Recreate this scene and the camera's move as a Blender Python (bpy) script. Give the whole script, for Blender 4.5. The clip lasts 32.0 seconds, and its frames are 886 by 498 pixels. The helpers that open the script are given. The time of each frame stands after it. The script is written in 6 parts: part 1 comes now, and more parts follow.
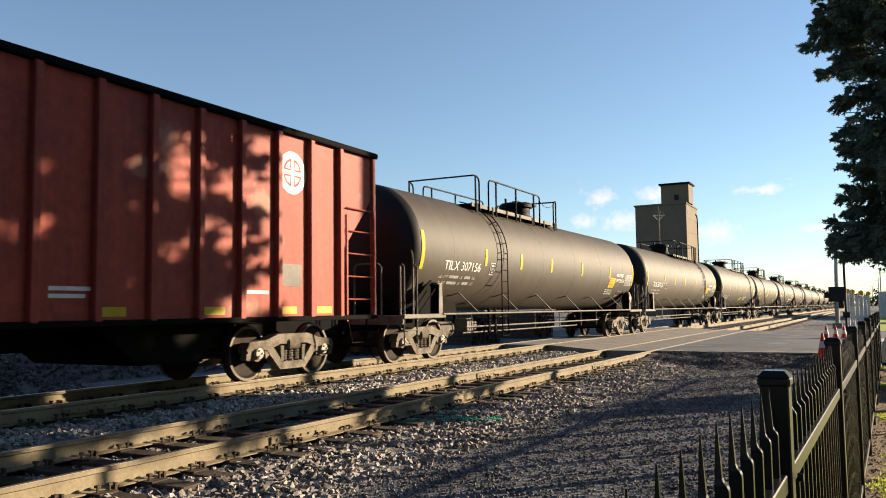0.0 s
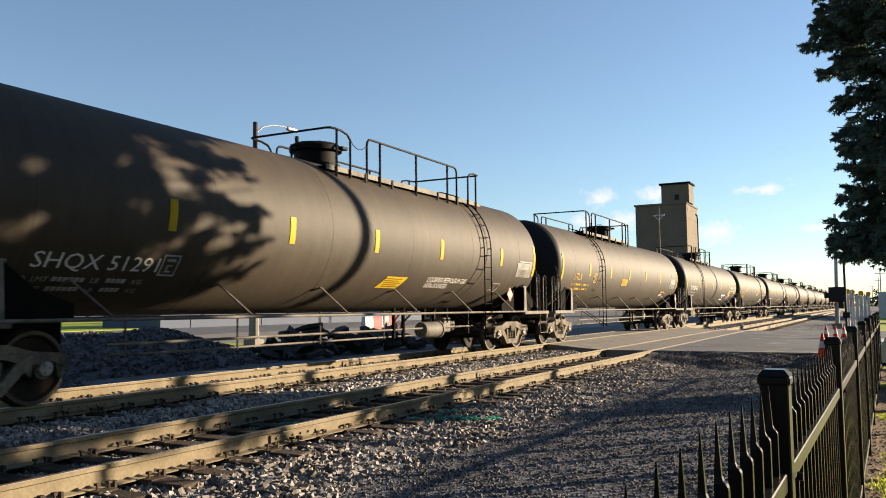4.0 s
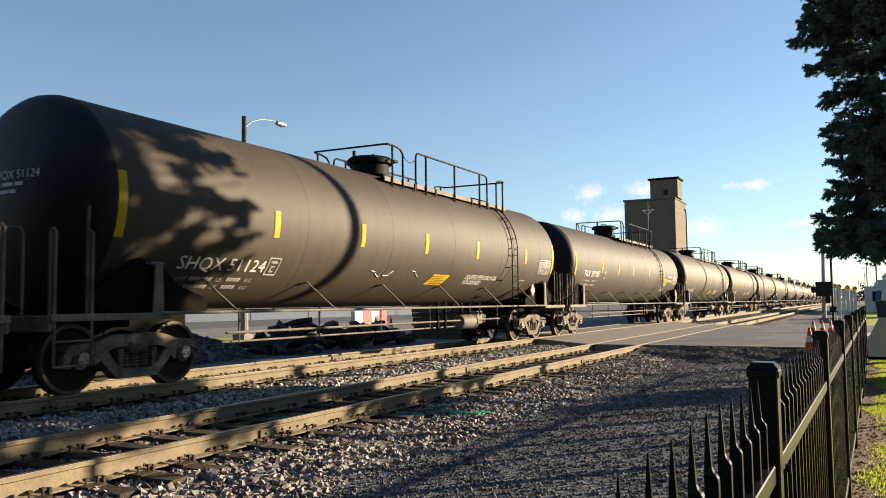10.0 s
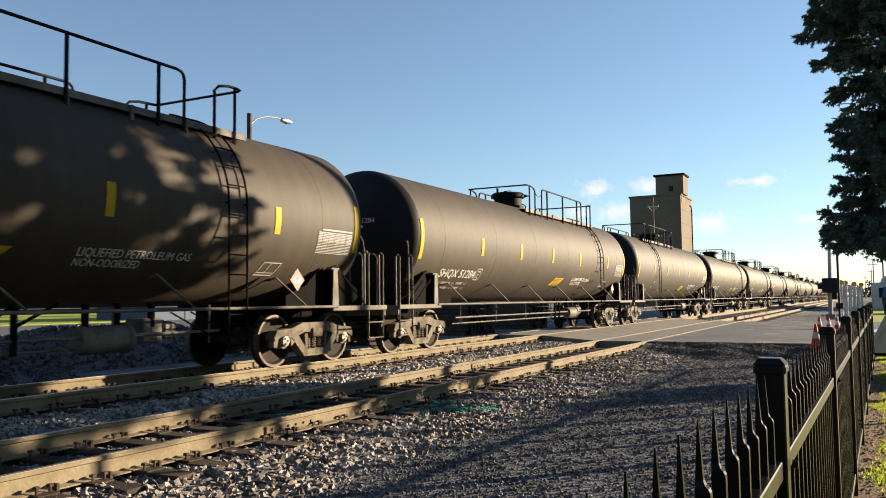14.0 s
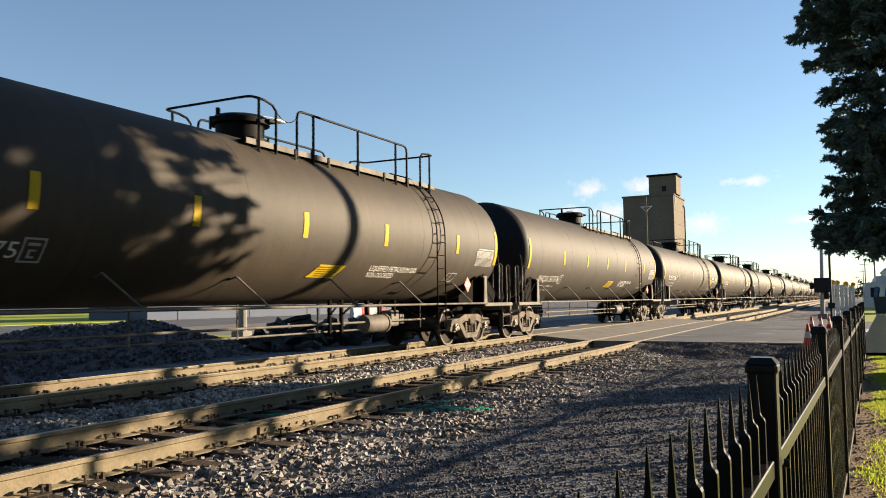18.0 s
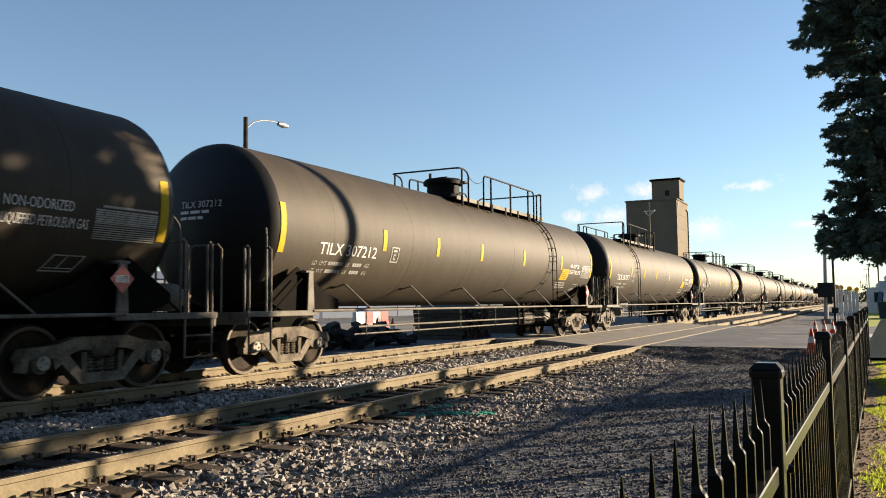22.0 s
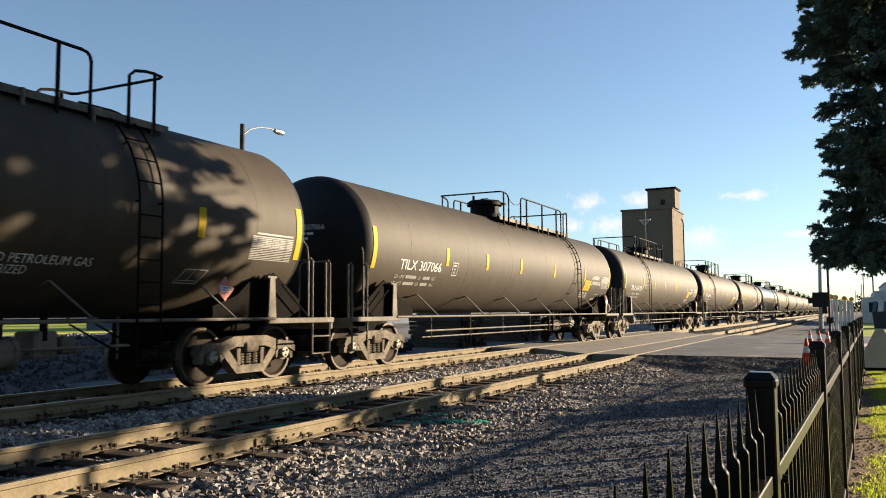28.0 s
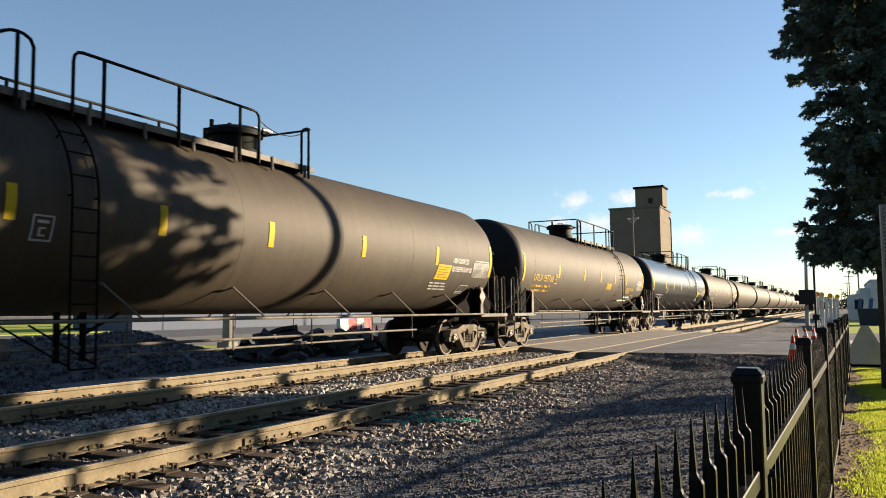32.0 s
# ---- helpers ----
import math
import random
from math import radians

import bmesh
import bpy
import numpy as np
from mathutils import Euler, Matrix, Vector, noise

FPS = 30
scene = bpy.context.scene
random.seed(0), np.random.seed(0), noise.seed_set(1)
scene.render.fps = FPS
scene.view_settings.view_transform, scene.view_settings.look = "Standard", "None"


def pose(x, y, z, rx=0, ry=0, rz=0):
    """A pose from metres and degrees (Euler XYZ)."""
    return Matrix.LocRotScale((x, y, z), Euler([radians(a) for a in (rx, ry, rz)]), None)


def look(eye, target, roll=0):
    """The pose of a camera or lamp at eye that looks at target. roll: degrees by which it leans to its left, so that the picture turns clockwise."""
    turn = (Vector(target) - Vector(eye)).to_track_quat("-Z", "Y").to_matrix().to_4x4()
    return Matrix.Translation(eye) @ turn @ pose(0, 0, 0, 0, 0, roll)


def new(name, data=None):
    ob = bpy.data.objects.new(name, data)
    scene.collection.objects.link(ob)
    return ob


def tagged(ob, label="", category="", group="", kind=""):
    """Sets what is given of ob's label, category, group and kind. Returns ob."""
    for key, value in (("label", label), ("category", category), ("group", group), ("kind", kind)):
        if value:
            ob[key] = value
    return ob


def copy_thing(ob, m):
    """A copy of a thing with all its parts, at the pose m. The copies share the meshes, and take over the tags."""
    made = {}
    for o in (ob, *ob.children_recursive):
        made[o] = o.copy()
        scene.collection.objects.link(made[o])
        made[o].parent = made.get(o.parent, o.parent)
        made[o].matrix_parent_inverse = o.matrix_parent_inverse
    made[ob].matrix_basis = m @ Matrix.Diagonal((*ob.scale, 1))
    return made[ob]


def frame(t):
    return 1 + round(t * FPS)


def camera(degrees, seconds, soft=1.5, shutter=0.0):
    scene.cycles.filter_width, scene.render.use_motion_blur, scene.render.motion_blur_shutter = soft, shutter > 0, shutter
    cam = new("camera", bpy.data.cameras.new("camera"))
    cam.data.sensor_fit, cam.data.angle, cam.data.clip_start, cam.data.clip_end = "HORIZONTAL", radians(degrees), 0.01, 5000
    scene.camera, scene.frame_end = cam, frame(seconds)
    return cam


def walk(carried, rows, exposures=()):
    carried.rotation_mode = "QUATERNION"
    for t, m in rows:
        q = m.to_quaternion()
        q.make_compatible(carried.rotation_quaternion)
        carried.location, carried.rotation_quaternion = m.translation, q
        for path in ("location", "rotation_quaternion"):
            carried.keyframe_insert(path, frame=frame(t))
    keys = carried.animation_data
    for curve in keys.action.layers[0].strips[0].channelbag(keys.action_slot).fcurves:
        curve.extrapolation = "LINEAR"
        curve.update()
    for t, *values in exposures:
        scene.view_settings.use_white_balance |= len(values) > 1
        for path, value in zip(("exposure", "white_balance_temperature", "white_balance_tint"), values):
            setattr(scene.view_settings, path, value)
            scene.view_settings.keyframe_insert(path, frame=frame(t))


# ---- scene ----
cam = camera(57.52, 32.0, soft=1.0, shutter=0.07)
walk(cam, [
    (0, pose(0.0030, -0.0007, 1.2847, 94.334, 0.772, 27.781)),
    (0.5, pose(0.0025, 0.0003, 1.2841, 94.322, 0.726, 27.944)),
    (1, pose(0.0001, -0.0021, 1.2836, 94.328, 0.755, 28.029)),
    (1.5, pose(0.0028, 0.0006, 1.2807, 94.360, 0.778, 28.304)),
    (2, pose(0.0018, -0.0012, 1.2821, 94.311, 0.748, 28.592)),
    (2.5, pose(0.0017, 0.0021, 1.2822, 94.319, 0.653, 28.867)),
    (3, pose(0.0001, -0.0014, 1.2838, 94.298, 0.661, 28.236)),
    (3.5, pose(0.0023, 0.0020, 1.2813, 94.303, 0.675, 27.843)),
    (5.5, pose(0.0013, -0.0038, 1.2818, 94.161, 0.503, 27.662)),
    (6, pose(-0.0000, 0.0000, 1.2800, 94.137, 0.577, 27.429)),
    (6.5, pose(0.0010, -0.0013, 1.2817, 94.086, 0.434, 27.507)),
    (7, pose(0.0001, -0.0006, 1.2803, 94.056, 0.414, 27.631)),
    (7.5, pose(0.0000, -0.0021, 1.2807, 94.042, 0.404, 27.801)),
    (8, pose(0.0008, -0.0020, 1.2809, 94.109, 0.422, 27.727)),
    (8.5, pose(-0.0007, -0.0030, 1.2798, 94.112, 0.522, 27.777)),
    (9, pose(-0.0017, -0.0030, 1.2793, 94.092, 0.589, 27.822)),
    (9.5, pose(-0.0006, -0.0031, 1.2781, 94.042, 0.595, 27.933)),
    (10, pose(-0.0012, -0.0032, 1.2782, 93.898, 0.656, 27.031)),
    (10.5, pose(-0.0015, -0.0032, 1.2779, 93.931, 0.625, 26.869)),
    (11, pose(-0.0001, -0.0039, 1.2771, 93.922, 0.652, 26.743)),
    (11.5, pose(-0.0013, -0.0029, 1.2773, 93.836, 0.753, 26.823)),
    (12, pose(-0.0026, -0.0016, 1.2781, 93.790, 0.736, 26.921)),
    (12.5, pose(-0.0015, -0.0015, 1.2765, 93.839, 0.723, 27.028)),
    (13, pose(-0.0008, -0.0016, 1.2769, 93.873, 0.675, 26.974)),
    (13.5, pose(-0.0028, -0.0036, 1.2773, 93.781, 0.668, 27.143)),
    (14, pose(-0.0040, -0.0009, 1.2756, 93.676, 0.709, 27.402)),
    (14.5, pose(-0.0047, -0.0015, 1.2759, 93.632, 0.549, 27.463)),
    (16.5, pose(-0.0032, -0.0017, 1.2755, 93.580, 0.676, 26.956)),
    (17, pose(-0.0032, -0.0051, 1.2760, 93.666, 0.759, 26.980)),
    (17.5, pose(-0.0035, -0.0038, 1.2748, 93.644, 0.690, 26.875)),
    (18, pose(-0.0019, -0.0031, 1.2756, 93.665, 0.735, 26.943)),
    (18.5, pose(-0.0039, -0.0015, 1.2755, 93.721, 0.723, 27.020)),
    (19, pose(-0.0027, -0.0026, 1.2751, 93.688, 0.629, 27.087)),
    (19.5, pose(-0.0017, -0.0027, 1.2747, 93.683, 0.639, 27.121)),
    (20, pose(-0.0029, -0.0038, 1.2749, 93.690, 0.614, 27.081)),
    (20.5, pose(-0.0026, -0.0024, 1.2738, 93.667, 0.550, 26.918)),
    (21, pose(-0.0042, -0.0013, 1.2750, 93.664, 0.675, 27.019)),
    (21.5, pose(-0.0045, -0.0031, 1.2759, 93.678, 0.641, 27.081)),
    (22, pose(-0.0046, 0.0003, 1.2764, 93.962, 0.633, 27.138)),
    (22.5, pose(-0.0037, 0.0016, 1.2756, 94.206, 0.598, 27.186)),
    (23, pose(-0.0033, -0.0005, 1.2760, 94.203, 0.604, 27.075)),
    (23.5, pose(-0.0045, -0.0001, 1.2772, 94.253, 0.547, 27.017)),
    (24, pose(-0.0034, -0.0011, 1.2763, 94.263, 0.522, 27.066)),
    (24.5, pose(-0.0023, 0.0009, 1.2770, 94.314, 0.589, 27.015)),
    (25, pose(-0.0036, -0.0009, 1.2765, 94.366, 0.592, 27.088)),
    (25.5, pose(-0.0003, -0.0054, 1.2782, 94.421, 0.546, 26.924)),
    (27.5, pose(-0.0002, -0.0019, 1.2779, 94.500, 0.442, 26.810)),
    (28, pose(-0.0023, -0.0007, 1.2765, 94.518, 0.369, 26.825)),
    (28.5, pose(-0.0027, -0.0035, 1.2767, 94.466, 0.346, 26.747)),
    (29, pose(-0.0010, -0.0044, 1.2757, 94.529, 0.389, 26.725)),
    (29.5, pose(-0.0026, -0.0043, 1.2753, 94.463, 0.405, 26.747)),
    (30, pose(0.0005, -0.0018, 1.2733, 94.424, 0.299, 26.803)),
    (30.5, pose(-0.0006, -0.0004, 1.2731, 94.418, 0.381, 26.814)),
    (31, pose(-0.0039, -0.0008, 1.2745, 94.426, 0.421, 26.707)),
    (31.5, pose(-0.0010, -0.0003, 1.2736, 94.430, 0.507, 26.085)),
    (32, pose(-0.0019, -0.0002, 1.2725, 94.434, 0.610, 26.027)),
])

# ---- sun, sky, exposure ----
SUN_EL, SUN_AZ = 12.0, 42.0          # degrees; azimuth from +Y towards +X
sun_way = Vector((math.sin(radians(SUN_AZ)) * math.cos(radians(SUN_EL)),
                  math.cos(radians(SUN_AZ)) * math.cos(radians(SUN_EL)), math.sin(radians(SUN_EL))))
world = bpy.data.worlds.new("sky")
scene.world = world
world.use_nodes = True
wn = world.node_tree.nodes
sky = wn.new("ShaderNodeTexSky")
sky.sky_type = "NISHITA"
sky.sun_disc = False
sky.sun_elevation, sky.sun_rotation = radians(SUN_EL), radians(SUN_AZ)
sky.altitude, sky.air_density, sky.dust_density, sky.ozone_density = 200, 1.0, 0.03, 3.0
haze = wn.new("ShaderNodeHueSaturation")
haze.inputs["Saturation"].default_value = 0.89
world.node_tree.links.new(sky.outputs[0], haze.inputs["Color"])
world.node_tree.links.new(haze.outputs[0], wn["Background"].inputs[0])
wn["Background"].inputs[1].default_value = 0.047
sun = new("sun", bpy.data.lights.new("sun", "SUN"))
sun.data.energy, sun.data.angle, sun.data.color = 4.5, radians(0.55), (1.0, 0.80, 0.56)
sun.matrix_basis = look(sun_way * 50, (0, 0, 0))
scene.view_settings.exposure = 2.04


# ---- materials ----
def material(name, colour, rough=0.7, metal=0.0, vary=0.25, scale=3.0, fine=40.0, bump=0.0, bump_scale=60.0,
             tint=None, per_object=0.0, per_island=0.0, spots=None, coat=0.0, gloss=0.14, streak=0.0):
    """Base colour with two scales of variation; tint: a second colour that large stains take;
    spots: (colour, scale, threshold) for chips or rust; streak: how strongly rain has streaked it downwards."""
    m = bpy.data.materials.new(name)
    m.use_nodes = True
    nt = m.node_tree
    N, Lk = nt.nodes.new, nt.links.new
    b = nt.nodes["Principled BSDF"]
    b.inputs["Roughness"].default_value, b.inputs["Metallic"].default_value = rough, metal
    b.inputs["Coat Weight"].default_value = coat
    b.inputs["Specular IOR Level"].default_value = gloss
    tc = N("ShaderNodeTexCoord")
    n1, n2 = N("ShaderNodeTexNoise"), N("ShaderNodeTexNoise")
    for n, s, d in ((n1, scale, 5), (n2, fine, 3)):
        n.inputs["Scale"].default_value, n.inputs["Detail"].default_value = s, d
        Lk(tc.outputs["Object"], n.inputs["Vector"])
    ramp = N("ShaderNodeMix")
    ramp.data_type = "RGBA"
    second = tint if tint else tuple(c * (1 - vary) for c in colour)
    ramp.inputs["A"].default_value, ramp.inputs["B"].default_value = (*colour, 1), (*second, 1)
    mr = N("ShaderNodeMapRange")
    mr.inputs["From Min"].default_value, mr.inputs["From Max"].default_value = 0.38, 0.66
    Lk(n1.outputs["Fac"], mr.inputs["Value"])
    Lk(mr.outputs["Result"], ramp.inputs["Factor"])
    hsv = N("ShaderNodeHueSaturation")
    Lk(ramp.outputs["Result"], hsv.inputs["Color"])
    m2 = N("ShaderNodeMapRange")
    m2.inputs["From Min"].default_value, m2.inputs["From Max"].default_value = 0.25, 0.75
    m2.inputs["To Min"].default_value, m2.inputs["To Max"].default_value = 1 - vary, 1 + vary
    Lk(n2.outputs["Fac"], m2.inputs["Value"])
    last = m2.outputs["Result"]
    for amount, node, out in ((per_object, "ShaderNodeObjectInfo", "Random"), (per_island, "ShaderNodeNewGeometry", "Random Per Island")):
        if amount:
            src, rg, mul = N(node), N("ShaderNodeMapRange"), N("ShaderNodeMath")
            rg.inputs["To Min"].default_value, rg.inputs["To Max"].default_value = 1 - amount, 1 + amount
            mul.operation = "MULTIPLY"
            Lk(src.outputs[out], rg.inputs["Value"])
            Lk(rg.outputs["Result"], mul.inputs[0])
            Lk(last, mul.inputs[1])
            last = mul.outputs[0]
    if streak:
        mp, ns, rs, mul = N("ShaderNodeMapping"), N("ShaderNodeTexNoise"), N("ShaderNodeMapRange"), N("ShaderNodeMath")
        mp.inputs["Scale"].default_value = (0.5, 2.6, 0.30)
        ns.inputs["Scale"].default_value, ns.inputs["Detail"].default_value, ns.inputs["Roughness"].default_value = 1.6, 6, 0.65
        rs.inputs["From Min"].default_value, rs.inputs["From Max"].default_value = 0.3, 0.7
        rs.inputs["To Min"].default_value, rs.inputs["To Max"].default_value = 1 - streak, 1 + streak
        mul.operation = "MULTIPLY"
        Lk(tc.outputs["Object"], mp.inputs["Vector"])
        Lk(mp.outputs[0], ns.inputs["Vector"])
        Lk(ns.outputs["Fac"], rs.inputs["Value"])
        Lk(rs.outputs["Result"], mul.inputs[0])
        Lk(last, mul.inputs[1])
        last = mul.outputs[0]
    Lk(last, hsv.inputs["Value"])
    colour_out = hsv.outputs["Color"]
    if spots:
        n3, st, mx = N("ShaderNodeTexNoise"), N("ShaderNodeMapRange"), N("ShaderNodeMix")
        n3.inputs["Scale"].default_value, n3.inputs["Detail"].default_value = spots[1], 8
        st.inputs["From Min"].default_value, st.inputs["From Max"].default_value = spots[2], spots[2] + 0.05
        mx.data_type = "RGBA"
        mx.inputs["B"].default_value = (*spots[0], 1)
        Lk(tc.outputs["Object"], n3.inputs["Vector"])
        Lk(n3.outputs["Fac"], st.inputs["Value"])
        Lk(st.outputs["Result"], mx.inputs["Factor"])
        Lk(colour_out, mx.inputs["A"])
        colour_out = mx.outputs["Result"]
    Lk(colour_out, b.inputs["Base Color"])
    if bump:
        bn, nb = N("ShaderNodeBump"), N("ShaderNodeTexNoise")
        nb.inputs["Scale"].default_value, nb.inputs["Detail"].default_value = bump_scale, 4
        bn.inputs["Strength"].default_value, bn.inputs["Distance"].default_value = bump, 0.5 / bump_scale
        Lk(tc.outputs["Object"], nb.inputs["Vector"])
        Lk(nb.outputs["Fac"], bn.inputs["Height"])
        Lk(bn.outputs["Normal"], b.inputs["Normal"])
    return m


M_TANK = material("tank_black_paint", (0.0290, 0.0226, 0.0152), 0.66, vary=0.10, scale=0.5, fine=3.0, tint=(0.0370, 0.0284, 0.0186), gloss=0.24, bump=0.05, bump_scale=6, per_object=0.12, streak=0.16)
# the shade on the tank ends is put into this darker black
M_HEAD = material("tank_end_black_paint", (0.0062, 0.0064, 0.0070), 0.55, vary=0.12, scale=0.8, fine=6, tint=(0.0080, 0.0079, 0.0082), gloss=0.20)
M_PINK = material("faded_label_backing", (0.45, 0.28, 0.27), 0.6, vary=0.1)
M_TANK_NEW = material("tank_new_black_paint", (0.01198, 0.01198, 0.01264), 0.30, vary=0.08, scale=0.6, fine=8, coat=0.25, gloss=0.5)
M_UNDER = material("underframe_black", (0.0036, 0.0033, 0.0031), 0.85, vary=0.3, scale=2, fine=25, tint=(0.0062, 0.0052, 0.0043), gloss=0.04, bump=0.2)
M_RAILPIPE = material("handrail_black", (0.006, 0.0058, 0.0058), 0.65, gloss=0.08, vary=0.2, scale=3)
M_PIPE = material("dusty_pipe_steel", (0.13, 0.117, 0.10), 0.65, vary=0.25, scale=3, fine=30, tint=(0.07, 0.062, 0.05))
M_TRUCK = material("dusty_cast_steel", (0.142, 0.122, 0.096), 0.85, vary=0.35, scale=4, fine=30, tint=(0.045, 0.037, 0.029), bump=0.35, bump_scale=40)
M_CAP = material("pale_bearing_cap", (0.30, 0.275, 0.24), 0.6, vary=0.25, scale=9, fine=40, tint=(0.16, 0.14, 0.12))
M_WHEEL = material("wheel_steel_rust", (0.013, 0.0105, 0.009), 0.75, vary=0.25, scale=3, fine=40, tint=(0.030, 0.021, 0.015), gloss=0.08)
M_TREAD = material("worn_wheel_rim", (0.066, 0.054, 0.043), 0.5, metal=0.4, vary=0.2, scale=6)
M_YELLOW = material("yellow_reflective_strip", (0.38, 0.265, 0.010), 0.6, gloss=0.1, vary=0.12, scale=6, fine=60)
M_YPLATE = material("yellow_placard", (0.39, 0.275, 0.012), 0.5, vary=0.12, scale=4, fine=30)
M_PRINT = material("faded_white_print", (0.32, 0.315, 0.30), 0.6, vary=0.25, scale=5, fine=40)
M_OCHRE = material("faded_black_print", (0.16, 0.085, 0.006), 0.6, vary=0.2, scale=6, fine=40)
M_WHITE = material("white_lettering", (0.57, 0.56, 0.54), 0.6, vary=0.15, scale=5, fine=40)
M_YLETTER = material("yellow_lettering", (0.4391, 0.2927, 0.03991), 0.6, vary=0.15, scale=5, fine=40)
M_RED = material("red_placard", (0.3659, 0.03326, 0.03326), 0.5, vary=0.15, scale=8)
M_HAZARD = material("faded_hazard_red", (0.46, 0.15, 0.12), 0.5, vary=0.2, scale=14)
M_HOPPER = material("oxide_red_paint", (0.230, 0.043, 0.027), 0.6, vary=0.18, scale=0.9, fine=9, tint=(0.180, 0.038, 0.027), bump=0.06, bump_scale=12, spots=((0.23, 0.10, 0.07), 0.9, 0.63), streak=0.2)
M_RAIL = material("rusty_rail_side", (0.172, 0.143, 0.094), 0.8, vary=0.22, scale=2.5, fine=40, tint=(0.128, 0.102, 0.066), bump=0.15)
M_RAILTOP = material("worn_rail_head", (0.2795, 0.2395, 0.1996), 0.38, metal=0.8, vary=0.15, scale=4)
M_TIE = material("creosoted_tie", (0.03991, 0.02993, 0.02262), 0.9, vary=0.35, scale=4, fine=50, tint=(0.0632, 0.04923, 0.03726), bump=0.5, bump_scale=30, per_object=0.25)
M_STONE = material("ballast_stone", (0.255, 0.243, 0.230), 0.88, vary=0.22, scale=9, fine=60, tint=(0.190, 0.165, 0.142), per_island=0.6)
M_STONE_DIRTY = material("dirty_ballast_stone", (0.215, 0.200, 0.188), 0.9, vary=0.28, scale=9, fine=60, tint=(0.140, 0.120, 0.104), per_island=0.65)
M_GRAVEL = material("grey_gravel", (0.132, 0.129, 0.131), 0.92, vary=0.45, scale=1.2, fine=55, tint=(0.075, 0.074, 0.077), bump=1.0, bump_scale=45)
M_PILE = material("dark_crushed_stone", (0.105, 0.101, 0.104), 0.9, vary=0.3, scale=5, fine=30, per_island=0.45)
M_FENCE = material("black_powder_coat", (0.004, 0.004, 0.0044), 0.30, gloss=0.24, vary=0.15, scale=8, fine=60)
M_CONCRETE = material("concrete", (0.1863, 0.173, 0.1563), 0.85, vary=0.15, scale=1.5, fine=25, tint=(0.1397, 0.1297, 0.1165), bump=0.15)
M_ROAD = material("worn_asphalt", (0.100, 0.105, 0.117), 0.9, vary=0.25, scale=0.35, fine=40, tint=(0.072, 0.074, 0.082), bump=0.4, bump_scale=80, spots=((0.15, 0.15, 0.155), 0.8, 0.60))
M_GRASSGROUND = material("lawn_soil", (0.21, 0.27, 0.03), 0.95, vary=0.3, scale=1.0, fine=30, tint=(0.26, 0.27, 0.05), bump=0.6, bump_scale=50)
M_GRASS = material("grass_blades", (0.30, 0.37, 0.04), 0.7, vary=0.2, scale=2, fine=20, tint=(0.37, 0.39, 0.06), per_island=0.35)
M_MULCH = material("dry_soil_mulch", (0.1597, 0.1165, 0.07983), 0.95, vary=0.35, scale=3, fine=60, tint=(0.1463, 0.1031, 0.06653), bump=0.8, bump_scale=50)
M_DIRT = material("pale_dry_dirt", (0.21, 0.18, 0.145), 0.95, vary=0.3, scale=2, fine=50, tint=(0.15, 0.125, 0.10), bump=0.6, bump_scale=40)
M_TOWER = material("weathered_grey_elevator", (0.133, 0.1098, 0.07983), 0.85, vary=0.10, scale=0.3, fine=2.5, tint=(0.1098, 0.0918, 0.06786))
M_BARK = material("conifer_bark", (0.06653, 0.0499, 0.03659), 0.95, vary=0.35, scale=6, fine=40, bump=0.8, bump_scale=25)
M_NEEDLE = material("spruce_needles", (0.100, 0.142, 0.112), 0.7, vary=0.25, scale=1.5, fine=12, tint=(0.120, 0.165, 0.135), per_island=0.45)
M_LEAF = material("tree_leaves", (0.03991, 0.06986, 0.01663), 0.7, vary=0.25, scale=1, fine=8, per_island=0.4)
M_ORANGE = material("orange_cone_plastic", (0.499, 0.0499, 0.01663), 0.5, vary=0.12, scale=5)
M_WHITEP = material("white_paint", (0.479, 0.4657, 0.4524), 0.6, vary=0.1, scale=2, fine=20, tint=(0.4125, 0.3992, 0.3792))
M_RUBBLE = material("broken_asphalt", (0.030, 0.028, 0.027), 0.92, vary=0.35, scale=4, fine=30, tint=(0.050, 0.046, 0.042), bump=0.5, bump_scale=30, per_object=0.25)
M_GALV = material("galvanized_steel", (0.2395, 0.2462, 0.2595), 0.45, metal=0.7, vary=0.12, scale=12, fine=60)
M_WOOD = material("weathered_wood", (0.1863, 0.1463, 0.09981), 0.9, vary=0.25, scale=3, fine=50, tint=(0.133, 0.1031, 0.06986), bump=0.4, bump_scale=30)
M_SIGNAL = material("signal_black", (0.0133, 0.0133, 0.01463), 0.6, vary=0.15)
M_GREENPAINT = material("green_marking_spray", (0.01996, 0.2395, 0.1597), 0.8, vary=0.3, scale=8)
M_AMBER = material("amber_lens", (0.5655, 0.2395, 0.006653), 0.3, vary=0.1)
M_DUMPSTER = material("dark_green_steel", (0.02328, 0.03326, 0.03991), 0.6, vary=0.2)
M_BLUEWALL = material("pale_blue_siding", (0.062, 0.078, 0.112), 0.7, vary=0.08, scale=0.5, fine=6)


